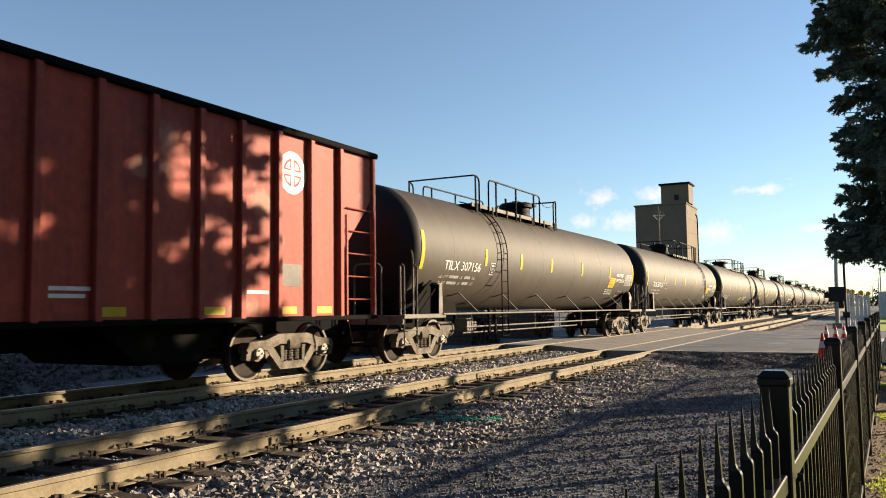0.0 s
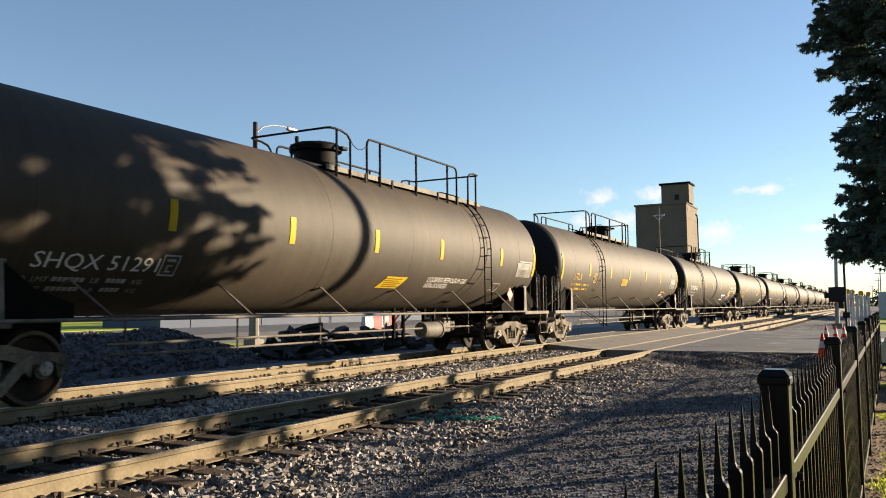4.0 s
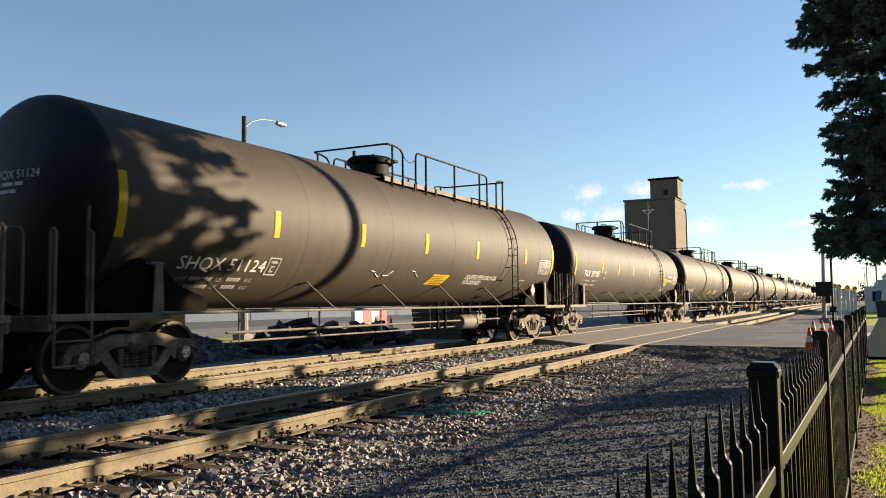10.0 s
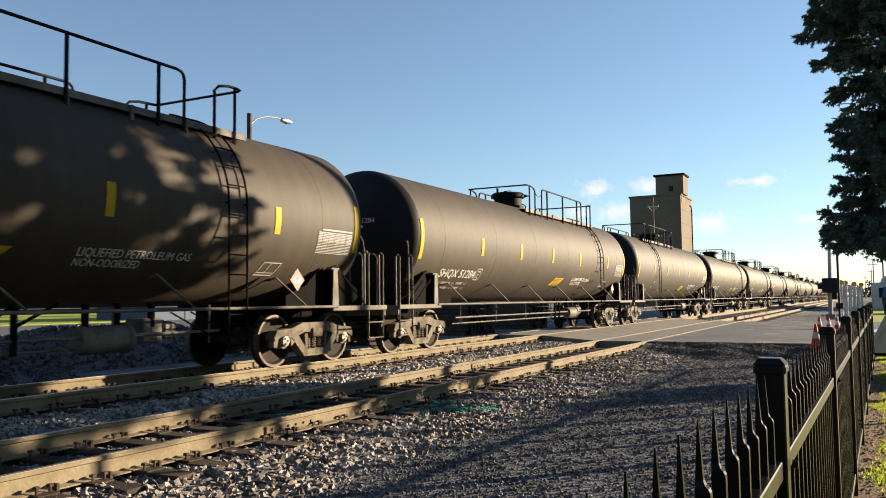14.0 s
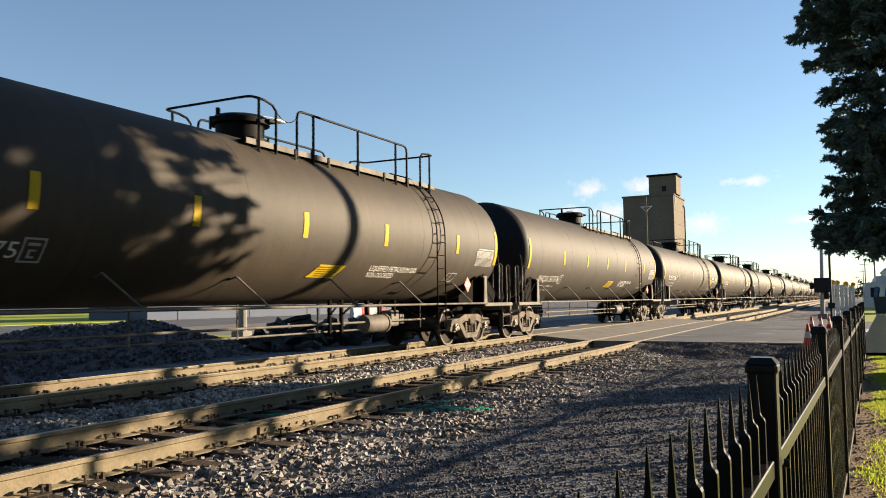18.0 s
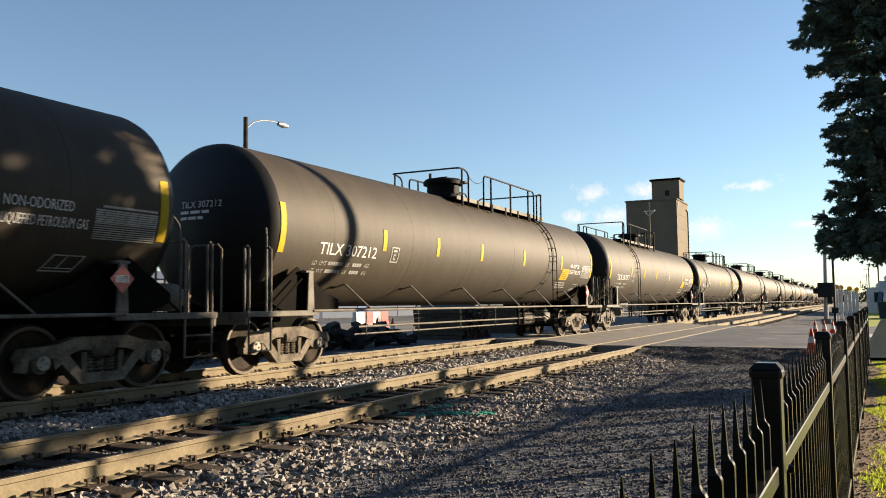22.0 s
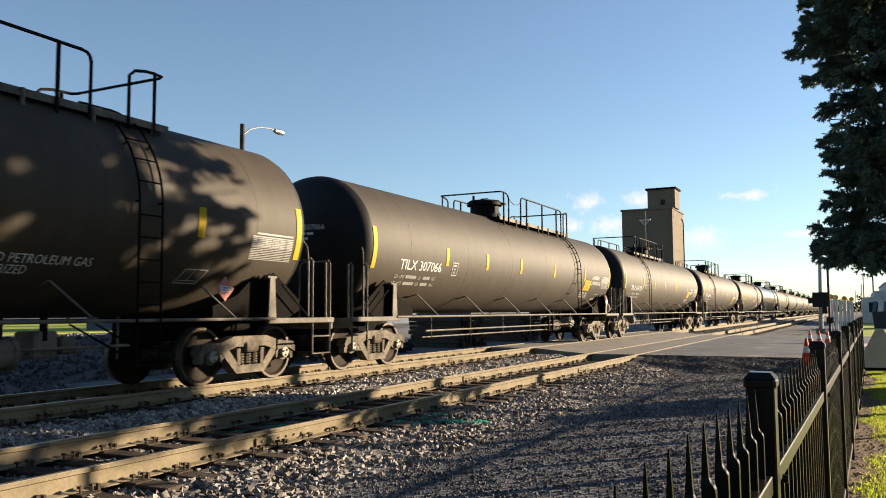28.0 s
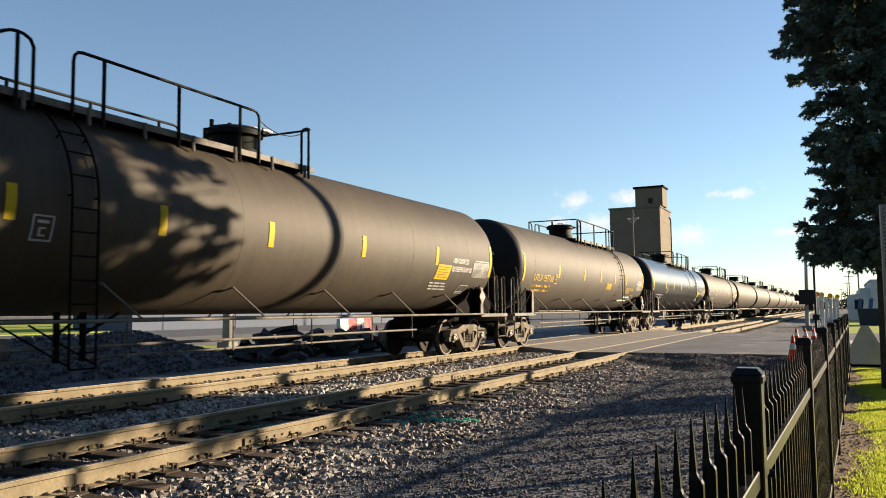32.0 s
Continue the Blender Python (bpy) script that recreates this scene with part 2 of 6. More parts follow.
def pebbled(m, scale):
    """Packs the surface with small pebbles: each cell its own shade and a rounded relief."""
    nt = m.node_tree
    N, Lk = nt.nodes.new, nt.links.new
    b = nt.nodes["Principled BSDF"]
    tc, vor, lum, shade, mul, high, bump = (N("ShaderNodeTexCoord"), N("ShaderNodeTexVoronoi"), N("ShaderNodeRGBToBW"), N("ShaderNodeMapRange"),
                                            N("ShaderNodeMix"), N("ShaderNodeMapRange"), N("ShaderNodeBump"))
    vor.inputs["Scale"].default_value = scale
    Lk(tc.outputs["Object"], vor.inputs["Vector"])
    Lk(vor.outputs["Color"], lum.inputs[0])
    shade.inputs["To Min"].default_value, shade.inputs["To Max"].default_value = 0.45, 1.65
    Lk(lum.outputs[0], shade.inputs["Value"])
    mul.data_type, mul.blend_type = "RGBA", "MULTIPLY"
    mul.inputs["Factor"].default_value = 1.0
    Lk(b.inputs["Base Color"].links[0].from_socket, mul.inputs["A"])
    Lk(shade.outputs["Result"], mul.inputs["B"])
    Lk(mul.outputs["Result"], b.inputs["Base Color"])
    high.inputs["From Max"].default_value = 0.6
    high.inputs["To Min"].default_value, high.inputs["To Max"].default_value = 1.0, 0.0
    Lk(vor.outputs["Distance"], high.inputs["Value"])
    bump.inputs["Strength"].default_value, bump.inputs["Distance"].default_value = 1.0, 0.5 / scale
    Lk(high.outputs["Result"], bump.inputs["Height"])
    Lk(bump.outputs["Normal"], b.inputs["Normal"])


pebbled(M_GRAVEL, 42.0)
pebbled(M_MULCH, 38.0)


def cloud_material():
    """Soft white puffs of a far cloud, thinning out towards its edge; emission stands in for sunlight."""
    m = bpy.data.materials.new("cloud_vapour")
    m.use_nodes = True
    nt = m.node_tree
    N, Lk = nt.nodes.new, nt.links.new
    nt.nodes.remove(nt.nodes["Principled BSDF"])
    tc, noise, big = N("ShaderNodeTexCoord"), N("ShaderNodeTexNoise"), N("ShaderNodeTexNoise")
    noise.inputs["Scale"].default_value, noise.inputs["Detail"].default_value, noise.inputs["Roughness"].default_value = 0.085, 7, 0.58
    big.inputs["Scale"].default_value, big.inputs["Detail"].default_value = 0.03, 2
    loc = N("ShaderNodeObjectInfo")
    add = N("ShaderNodeVectorMath")
    Lk(tc.outputs["Object"], add.inputs[0])
    Lk(loc.outputs["Location"], add.inputs[1])
    Lk(add.outputs[0], noise.inputs["Vector"])
    Lk(add.outputs[0], big.inputs["Vector"])
    mid, dist = N("ShaderNodeVectorMath"), N("ShaderNodeVectorMath")
    mid.operation, dist.operation = "SUBTRACT", "LENGTH"
    mid.inputs[1].default_value = (0.5, 0.5, 0.38)
    Lk(tc.outputs["Generated"], mid.inputs[0])
    Lk(mid.outputs[0], dist.inputs[0])
    fall = N("ShaderNodeMapRange")
    fall.inputs["From Min"].default_value, fall.inputs["From Max"].default_value = 0.05, 0.46
    fall.inputs["To Min"].default_value, fall.inputs["To Max"].default_value = 0.30, -0.32
    Lk(dist.outputs["Value"], fall.inputs["Value"])
    s1, s2, cut = N("ShaderNodeMath"), N("ShaderNodeMath"), N("ShaderNodeMapRange")
    Lk(noise.outputs["Fac"], s1.inputs[0])
    Lk(fall.outputs["Result"], s1.inputs[1])
    s2.operation = "MULTIPLY_ADD"
    s2.inputs[1].default_value, s2.inputs[2].default_value = 0.5, -0.25
    Lk(big.outputs["Fac"], s2.inputs[0])
    s3 = N("ShaderNodeMath")
    Lk(s1.outputs[0], s3.inputs[0])
    Lk(s2.outputs[0], s3.inputs[1])
    cut.inputs["From Min"].default_value, cut.inputs["From Max"].default_value = 0.30, 0.80
    cut.inputs["To Max"].default_value = 0.78
    Lk(s3.outputs[0], cut.inputs["Value"])
    glow, clear, mix = N("ShaderNodeEmission"), N("ShaderNodeBsdfTransparent"), N("ShaderNodeMixShader")
    glow.inputs[0].default_value, glow.inputs[1].default_value = (1.0, 0.98, 0.95, 1), 0.26
    Lk(cut.outputs["Result"], mix.inputs[0])
    Lk(clear.outputs[0], mix.inputs[1])
    Lk(glow.outputs[0], mix.inputs[2])
    Lk(mix.outputs[0], nt.nodes["Material Output"].inputs[0])
    return m


M_CLOUD = cloud_material()


def leafy(m, share):
    """Lets part of the light through thin leaves."""
    nt = m.node_tree
    out, b = nt.nodes["Material Output"], nt.nodes["Principled BSDF"]
    tr, mix = nt.nodes.new("ShaderNodeBsdfTranslucent"), nt.nodes.new("ShaderNodeMixShader")
    mix.inputs[0].default_value = share
    nt.links.new(b.inputs["Base Color"].links[0].from_socket, tr.inputs[0])
    nt.links.new(b.outputs[0], mix.inputs[1])
    nt.links.new(tr.outputs[0], mix.inputs[2])
    nt.links.new(mix.outputs[0], out.inputs[0])


leafy(M_GRASS, 0.5)
leafy(M_LEAF, 0.35)
leafy(M_NEEDLE, 0.25)
M_BLUESLAT = material("blue_paint", (0.03991, 0.07983, 0.1863), 0.6, vary=0.1)
M_FOLIAGE = material("distant_foliage", (0.02993, 0.04325, 0.01996), 0.9, vary=0.3, scale=0.3, fine=3, per_island=0.35)


# ---- mesh building ----
class Shape:
    """Collects vertices and faces; every method adds one solid."""

    def __init__(self):
        self.v, self.f = [], []

    def add(self, verts, faces):
        o = len(self.v)
        self.v += [tuple(p) for p in verts]
        self.f += [tuple(i + o for i in q) for q in faces]
        return self

    def box(self, x0, x1, y0, y1, z0, z1, m=None, bev=0.0):
        if bev:
            b = min(bev, (x1 - x0) / 2.1, (y1 - y0) / 2.1, (z1 - z0) / 2.1)
            ring = lambda e, z: [(x0 + e + b, y0 + e, z), (x1 - e - b, y0 + e, z), (x1 - e, y0 + e + b, z), (x1 - e, y1 - e - b, z),
                                 (x1 - e - b, y1 - e, z), (x0 + e + b, y1 - e, z), (x0 + e, y1 - e - b, z), (x0 + e, y0 + e + b, z)]
            p = ring(b * .6, z0) + ring(0, z0 + b) + ring(0, z1 - b) + ring(b * .6, z1)
            f = [tuple(range(7, -1, -1)), tuple(range(24, 32))]
            for k in range(3):
                f += [(8 * k + i, 8 * k + (i + 1) % 8, 8 * k + 8 + (i + 1) % 8, 8 * k + 8 + i) for i in range(8)]
        else:
            p = [(x, y, z) for z in (z0, z1) for x, y in ((x0, y0), (x1, y0), (x1, y1), (x0, y1))]
            f = [(3, 2, 1, 0), (4, 5, 6, 7), (0, 1, 5, 4), (1, 2, 6, 5), (2, 3, 7, 6), (3, 0, 4, 7)]
        if m is not None:
            p = [m @ Vector(q) for q in p]
        return self.add(p, f)

    def rod(self, a, b, r, n=8, r2=None):
        a, b = Vector(a), Vector(b)
        q = (b - a).to_track_quat("Z", "Y")
        r2 = r if r2 is None else r2
        p = []
        for c, rr in ((a, r), (b, r2)):
            p += [c + q @ Vector((rr * math.cos(2 * math.pi * i / n), rr * math.sin(2 * math.pi * i / n), 0)) for i in range(n)]
        f = [(i, (i + 1) % n, n + (i + 1) % n, n + i) for i in range(n)] + [tuple(range(n - 1, -1, -1)), tuple(range(n, 2 * n))]
        return self.add(p, f)

    def tube(self, pts, r, n=6):
        """A bent pipe through the points."""
        pts = [Vector(p) for p in pts]
        p, last = [], None
        for i, c in enumerate(pts):
            d = (pts[min(i + 1, len(pts) - 1)] - pts[max(i - 1, 0)]).normalized()
            if last is None:
                side = d.orthogonal().normalized()
            else:
                side = (last - d * last.dot(d)).normalized()
            last = side
            up = d.cross(side)
            p += [c + r * (math.cos(2 * math.pi * k / n) * side + math.sin(2 * math.pi * k / n) * up) for k in range(n)]
        f = []
        for i in range(len(pts) - 1):
            f += [(i * n + k, i * n + (k + 1) % n, (i + 1) * n + (k + 1) % n, (i + 1) * n + k) for k in range(n)]
        f += [tuple(range(n - 1, -1, -1)), tuple(range(len(pts) * n - n, len(pts) * n))]
        return self.add(p, f)

    def lathe(self, profile, axis="Z", n=24, at=(0, 0, 0), ring=False):
        """profile: (radius, height) pairs turned round an axis; ring: the profile closes on itself."""
        p = []
        for r, h in profile:
            for i in range(n):
                c, s = r * math.cos(2 * math.pi * i / n), r * math.sin(2 * math.pi * i / n)
                q = {"Z": (c, s, h), "Y": (s, h, c), "X": (h, c, s)}[axis]
                p.append((q[0] + at[0], q[1] + at[1], q[2] + at[2]))
        f = []
        for k in range(len(profile) - 1):
            f += [(k * n + i, k * n + (i + 1) % n, k * n + n + (i + 1) % n, k * n + n + i) for i in range(n)]
        if ring:
            k = len(profile) - 1
            f += [(k * n + i, k * n + (i + 1) % n, (i + 1) % n, i) for i in range(n)]
        else:
            f += [tuple(range(n - 1, -1, -1)), tuple(range(len(p) - n, len(p)))]
        return self.add(p, f)

    def prism(self, outline, a, b, axis="X"):
        """An outline in two axes, drawn out along the third from a to b."""
        n = len(outline)
        put = {"X": lambda u, w, h: (h, u, w), "Y": lambda u, w, h: (u, h, w), "Z": lambda u, w, h: (u, w, h)}[axis]
        p = [put(u, w, h) for h in (a, b) for u, w in outline]
        f = [(i, (i + 1) % n, n + (i + 1) % n, n + i) for i in range(n)] + [tuple(range(n - 1, -1, -1)), tuple(range(n, 2 * n))]
        return self.add(p, f)

    def mesh(self, name, smooth=False):
        me = bpy.data.meshes.new(name)
        me.from_pydata(self.v, [], self.f)
        bm = bmesh.new()
        bm.from_mesh(me)
        bmesh.ops.recalc_face_normals(bm, faces=bm.faces)
        bm.to_mesh(me)
        bm.free()
        if smooth:
            me.shade_smooth()
            me.set_sharp_from_angle(angle=radians(38))
        return me


def part(name, shape, mat, parent=None, label="", at=None, smooth=False):
    me = shape if isinstance(shape, bpy.types.Mesh) else shape.mesh(name, smooth)
    if not me.materials:
        me.materials.append(mat)
    ob = new(name, me)
    if parent is not None:
        ob.parent = parent
    if at is not None:
        ob.matrix_basis = at
    if label:
        tagged(ob, label)
    return ob


def thing(name, label, category, at=None, group="", kind=""):
    ob = new(name)
    ob.empty_display_size = 0.2
    if at is not None:
        ob.matrix_basis = at
    return tagged(ob, label, category, group, kind)


def solid(name, shape, mat, label, category="", group="", kind="", at=None, smooth=False):
    ob = part(name, shape, mat, None, "", at, smooth)
    return tagged(ob, label, category, group, kind)


# ---- lettering, made while the scene is still empty ----
# the cars' marks, and where the ladder stands
CARS = {0: ("TILX 307156", "mid"), 1: ("TILX 307125", "rear"), 2: ("SHQX 51291", "shq"), 3: ("UTLX", "utm"), 4: ("TILX 307161", "mid"), 5: ("UTLX 957893", "utr"),
        6: ("SHQX 51124", "shq"), 7: ("TILX 307087", "rear"), 8: ("SHQX 51425", "shq"), 9: ("SHQX 51284", "shq"), 10: ("", "shm"), 11: ("SHQX 51375", "shq"), 12: ("SHQX 51376", "shq"),
        13: ("TILX 307204", "rear"), 14: ("TILX 307212", "rear"), 15: ("TILX 307077", "mid"), 16: ("TILX 307070", "rear"), 17: ("", "shq"), 18: ("TILX 307066", "rear"),
        19: ("TILX 307109", "mid"), 20: ("TILX 307147", "mid"), 21: ("UTLX 957766", "utr")}


def outlines(texts):
    """The built-in font's outlines, capitals about one unit high."""
    made = {}
    for text in texts:
        cu = bpy.data.curves.new("text", "FONT")
        cu.body, cu.size, cu.resolution_u = text, 1.42, 2
        ob = new("text", cu)
        me = bpy.data.meshes.new_from_object(ob.evaluated_get(bpy.context.evaluated_depsgraph_get()))
        made[text] = [tuple(p.co) for p in me.vertices], [tuple(p.vertices) for p in me.polygons]
        bpy.data.objects.remove(ob)
        bpy.data.curves.remove(cu)
        bpy.data.meshes.remove(me)
    return made


LETTERS = outlines({m for m, k in CARS.values() if m} | {"LIQUEFIED PETROLEUM GAS", "NON-ODORIZED", "ODORIZED", "1075", "LD", "LMT", "LT", "WT", "LB", "KG"})


# ---- plan (metres) ----
GROUND = -0.31
SIDING, MAIN = -6.565, -9.946        # track centre lines
MAIN_TOP = 0.159                     # height of the main line's railheads; the siding's are at 0
ROAD_Y0, ROAD_Y1 = 24.4, 45.5
rnd = random.Random(7)

# ---- ground ----
g = Shape()
xs = [-2500, -400, -60, -30, -16, -13.2, -12.3, -7.9, -7.3, -5.2, -4.2, -2.0, 0.5, 4, 30, 400, 2500]
ys = [-2500, -300, -30, -5, 0, 5, 10, 15, 20, 24, 30, 46, 60, 120, 400, 2500]
for j, y in enumerate(ys):
    for i, x in enumerate(xs):
        z = GROUND
        if -13 < x < -7.5:
            z = -0.09                # raised bed of the main line
        elif -7.5 < x < -5:
            z = -0.245
        g.v.append((x, y, z))
nx = len(xs)
g.f = [(j * nx + i, j * nx + i + 1, (j + 1) * nx + i + 1, (j + 1) * nx + i) for j in range(len(ys) - 1) for i in range(nx - 1)]
solid("ground", g, M_GRAVEL, "grey gravel ground along the railway tracks", kind="structure")


def stones(name, count, region, size, mat, label, height=None, seed=1):
    """Loose stones strewn over a rectangle of the plan; height(x, y) is the surface they lie on."""
    r = np.random.RandomState(seed)
    x0, x1, y0, y1 = region
    px, py = r.uniform(x0, x1, count), y0 + (y1 - y0) * r.uniform(0, 1, count) ** 1.35
    s = size * r.uniform(0.55, 1.25, count)
    base = np.array([(x, y, z) for z in (-1, 1) for x, y in ((-1, -1), (1, -1), (1, 1), (-1, 1))], float)
    v = base[None] * r.uniform(0.28, 1.0, (count, 8, 3)) * s[:, None, None] * np.array([0.62, 0.62, 0.45])
    for _ in range(2):
        a, ax = r.uniform(0, 6.28, count), r.randint(0, 3, count)
        c, sn = np.cos(a), np.sin(a)
        for k in range(3):
            sel = ax == k
            i, j = [(1, 2), (0, 2), (0, 1)][k]
            vi, vj = v[sel, :, i].copy(), v[sel, :, j].copy()
            v[sel, :, i] = c[sel, None] * vi - sn[sel, None] * vj
            v[sel, :, j] = sn[sel, None] * vi + c[sel, None] * vj
    pz = np.array([height(a, b) for a, b in zip(px, py)]) if callable(height) else np.full(count, height)
    v += np.stack([px, py, pz + 0.12 * s], 1)[:, None, :]
    q = np.array([(3, 2, 1, 0), (4, 5, 6, 7), (0, 1, 5, 4), (1, 2, 6, 5), (2, 3, 7, 6), (3, 0, 4, 7)])
    f = (q[None] + 8 * np.arange(count)[:, None, None]).reshape(-1, 4)
    me = bpy.data.meshes.new(name)
    me.vertices.add(8 * count)
    me.vertices.foreach_set("co", v.reshape(-1))
    me.loops.add(f.size)
    me.loops.foreach_set("vertex_index", f.reshape(-1).astype(np.int32))
    me.polygons.add(len(f))
    me.polygons.foreach_set("loop_start", np.arange(0, f.size, 4, dtype=np.int32))
    me.update(calc_edges=True)
    me.shade_flat()
    me.materials.append(mat)
    return tagged(new(name, me), label, "gravel", kind="stuff")


def bed(x, y):
    n = 0.025 * math.sin(3.1 * x + 1.7 * y) + 0.02 * math.sin(7.3 * y - 2.2 * x)
    if x < -8.05:
        return -0.075 + 0.3 * n
    if x < -7.3:
        return -0.075 - 0.17 * (x + 8.05) / 0.75 + n
    if x < -5.2:
        return -0.235 + 0.3 * n
    return GROUND + max(0, (-4.3 - x) * 0.07) + 0.5 * n


stones("ballast", 15000, (-9.0, -7.35, 1.5, 24.2), 0.065, M_STONE, "loose grey crushed stone ballast between the tracks", bed, 1)
stones("ballast", 9000, (-10.55, -9.3, 1.5, 24.2), 0.06, M_STONE, "loose grey crushed stone ballast inside the main track", bed, 2)
stones("ballast", 9000, (-7.2, -5.9, 1.5, 24.2), 0.055, M_STONE_DIRTY, "dirty crushed stone ballast inside the siding", lambda x, y: bed(x, y) - 0.02, 3)
stones("ballast", 13000, (-5.7, -4.1, 1.5, 24.2), 0.06, M_STONE_DIRTY, "loose crushed stone shoulder beside the siding", bed, 4)
stones("ballast", 5000, (-12.6, -10.75, 3, 40), 0.06, M_STONE, "loose crushed stone shoulder beyond the main track", bed, 5)
stones("gravel", 24000, (-4.3, -0.2, 2.2, 24.2), 0.025, M_GRAVEL, "fine grey gravel strewn beside the fence", lambda x, y: GROUND + 0.004, 6)
stones("ballast", 6000, (-9.0, -7.35, 46, 110), 0.07, M_STONE, "loose grey crushed stone ballast beyond the road crossing", bed, 8)


# ---- tracks ----
RAIL_PROFILE = [(-0.076, -0.186), (0.076, -0.186), (0.076, -0.174), (0.012, -0.158), (0.009, -0.048), (0.036, -0.036), (0.036, -0.006),
                (0.030, 0.0), (-0.030, 0.0), (-0.036, -0.006), (-0.036, -0.036), (-0.009, -0.048), (-0.012, -0.158), (-0.076, -0.174)]


def railway(name, label, centre, top, tie_seed):
    track = thing(name, label, "railway track", pose(centre, 0, top), kind="structure")
    rails = Shape().prism(RAIL_PROFILE, -470, 1300, "Y").mesh("rail")
    shine = Shape().box(-0.026, 0.026, -470, 1300, 0.0, 0.003).mesh("rail_head")
    for s in (-1, 1):
        r = part("rail", rails, M_RAIL, track, at=pose(s * 0.754, 0, 0))
        part("rail_head", shine, M_RAILTOP, r)
        joint = Shape()
        for yj in ([7.4, 18.9] if s > 0 else [4.2, 15.8]):
            joint.box(s * 0.012, s * 0.034, yj - 0.45, yj + 0.45, -0.145, -0.06, bev=0.008)
            joint.box(-s * 0.034, -s * 0.012, yj - 0.45, yj + 0.45, -0.145, -0.06, bev=0.008)
            for k in range(6):
                joint.rod((-0.05, yj - 0.35 + 0.14 * k, -0.10), (0.05, yj - 0.35 + 0.14 * k, -0.10), 0.014, 6)
        part("joint_bar", joint, M_RAIL, track, "bolted steel joint bars", at=pose(s * 0.754, 0, 0))
    rr = random.Random(tie_seed)
    ties = [Shape().box(-1.3, 1.3, -0.115, 0.115, -0.36, -0.19 + dz, bev=0.015).mesh("tie") for dz in (0, 0.004, -0.006)]
    clip = Shape()
    for s in (-1, 1):
        clip.box(s * 0.754 - 0.17, s * 0.754 + 0.17, -0.10, 0.10, -0.19, -0.176, bev=0.005)
        for e in (-1, 1):
            for yy in (-0.055, 0.06):
                xx = s * 0.754 + e * 0.092
                clip.rod((xx, yy, -0.2), (xx, yy, -0.125), 0.011, 6)
                clip.box(xx - 0.022, xx + 0.022, yy - 0.018, yy + 0.018, -0.135, -0.115)
            clip.box(s * 0.754 + e * 0.03, s * 0.754 + e * 0.085, 0.125, 0.15, -0.19, -0.13)
    clip = clip.mesh("spikes")
    y, k = 0.0, 0
    far = Shape()
    while y < 160:
        if y < 24.0:
            t = part("tie", ties[k % 3], M_TIE, track, at=pose(rr.uniform(-0.05, 0.05), y, 0, 0, 0, rr.uniform(-1.2, 1.2)))
            part("tie_plate", clip, M_TIE, t)
        elif y > 46:
            far.box(-1.3, 1.3, y - 0.115, y + 0.115, -0.36, -0.19)
        y += rr.uniform(0.49, 0.56)
        k += 1
    tagged(part("ties", far, M_TIE, track), kind="stuff")
    return track


railway("railway_main_track", "busy main track with rusty steel rails", MAIN, MAIN_TOP, 3)
railway("railway_siding_track", "rusty siding track on timber ties beside the main line", SIDING, 0.0, 5)

r = random.Random(77)
for k, (x, y, ln) in enumerate(((-5.62, 9.9, 1.2), (-5.25, 9.9, 0.9), (-4.95, 10.3, 0.7), (-7.05, 8.4, 0.8))):
    s = Shape()
    for _ in range(40):
        u = r.random()
        px, py, q = x + 0.25 * u + r.gauss(0, 0.05), y + ln * u - 0.4, r.uniform(0.015, 0.045)
        s.rod((px, py, bed(px, py) + 0.035), (px, py, bed(px, py) + 0.045), q, 5)
    solid("paint_mark", s, M_GREENPAINT, "green survey paint sprayed on the ballast", "paint mark", kind="stuff")

# ---- road crossing ----
road = thing("road", "worn asphalt road crossing both railway tracks", "road", kind="structure")
def slab(x0, x1, z0, z1, y0=ROAD_Y0, y1=ROAD_Y1):
    return Shape().add([(x0, y0, GROUND - .05), (x1, y0, GROUND - .05), (x1, y0, z1), (x0, y0, z0), (x0, y1, GROUND - .05), (x1, y1, GROUND - .05), (x1, y1, z1), (x0, y1, z0)],
                       [(0, 1, 2, 3), (7, 6, 5, 4), (3, 2, 6, 7), (0, 3, 7, 4), (1, 5, 6, 2), (0, 4, 5, 1)])
part("carriageway", slab(-5.73, 60, -0.012, -0.20), M_ROAD, road)
part("carriageway", slab(-14.8, -10.78, -0.29, 0.145), M_ROAD, road)
for a, b, z0, z1 in ((-7.22, -5.90, -0.012, -0.012), (-9.11, -7.40, 0.14, -0.010), (-10.61, -9.28, 0.145, 0.145)):
    for y in np.arange(ROAD_Y0, ROAD_Y1 - 1, 2.45):
        part("panel", slab(a, b, z0, z1, y + 0.012, y + 2.44), M_CONCRETE, road, "precast concrete crossing panel" if y < 25 else "")

# dirt and old asphalt ramped up to the road's edge
ramp = Shape()
nu, nv = 40, 20
shoulder = lambda x, y: GROUND - 0.02 + (0.29 - 0.003 * (x + 5.73)) * min(1.0, max(0.0, (y - 21.9 - 0.35 * math.sin(2.3 * x)) / 2.3)) ** 0.8 + 0.03 * math.sin(4.1 * x + 3.2 * y) * math.sin(2.7 * y - x)
for j in range(nv + 1):
    for i in range(nu + 1):
        x, y = -5.7 + 5.8 * i / nu, 21.4 + 3.1 * j / nv
        ramp.v.append((x, y, shoulder(x, y)))
ramp.f = [(j * (nu + 1) + i, j * (nu + 1) + i + 1, (j + 1) * (nu + 1) + i + 1, (j + 1) * (nu + 1) + i) for j in range(nv) for i in range(nu)]
stones("gravel", 5000, (-5.5, 0.0, 21.4, 24.4), 0.04, M_PILE, "dark gravel on the slope up to the road", shoulder, 9)
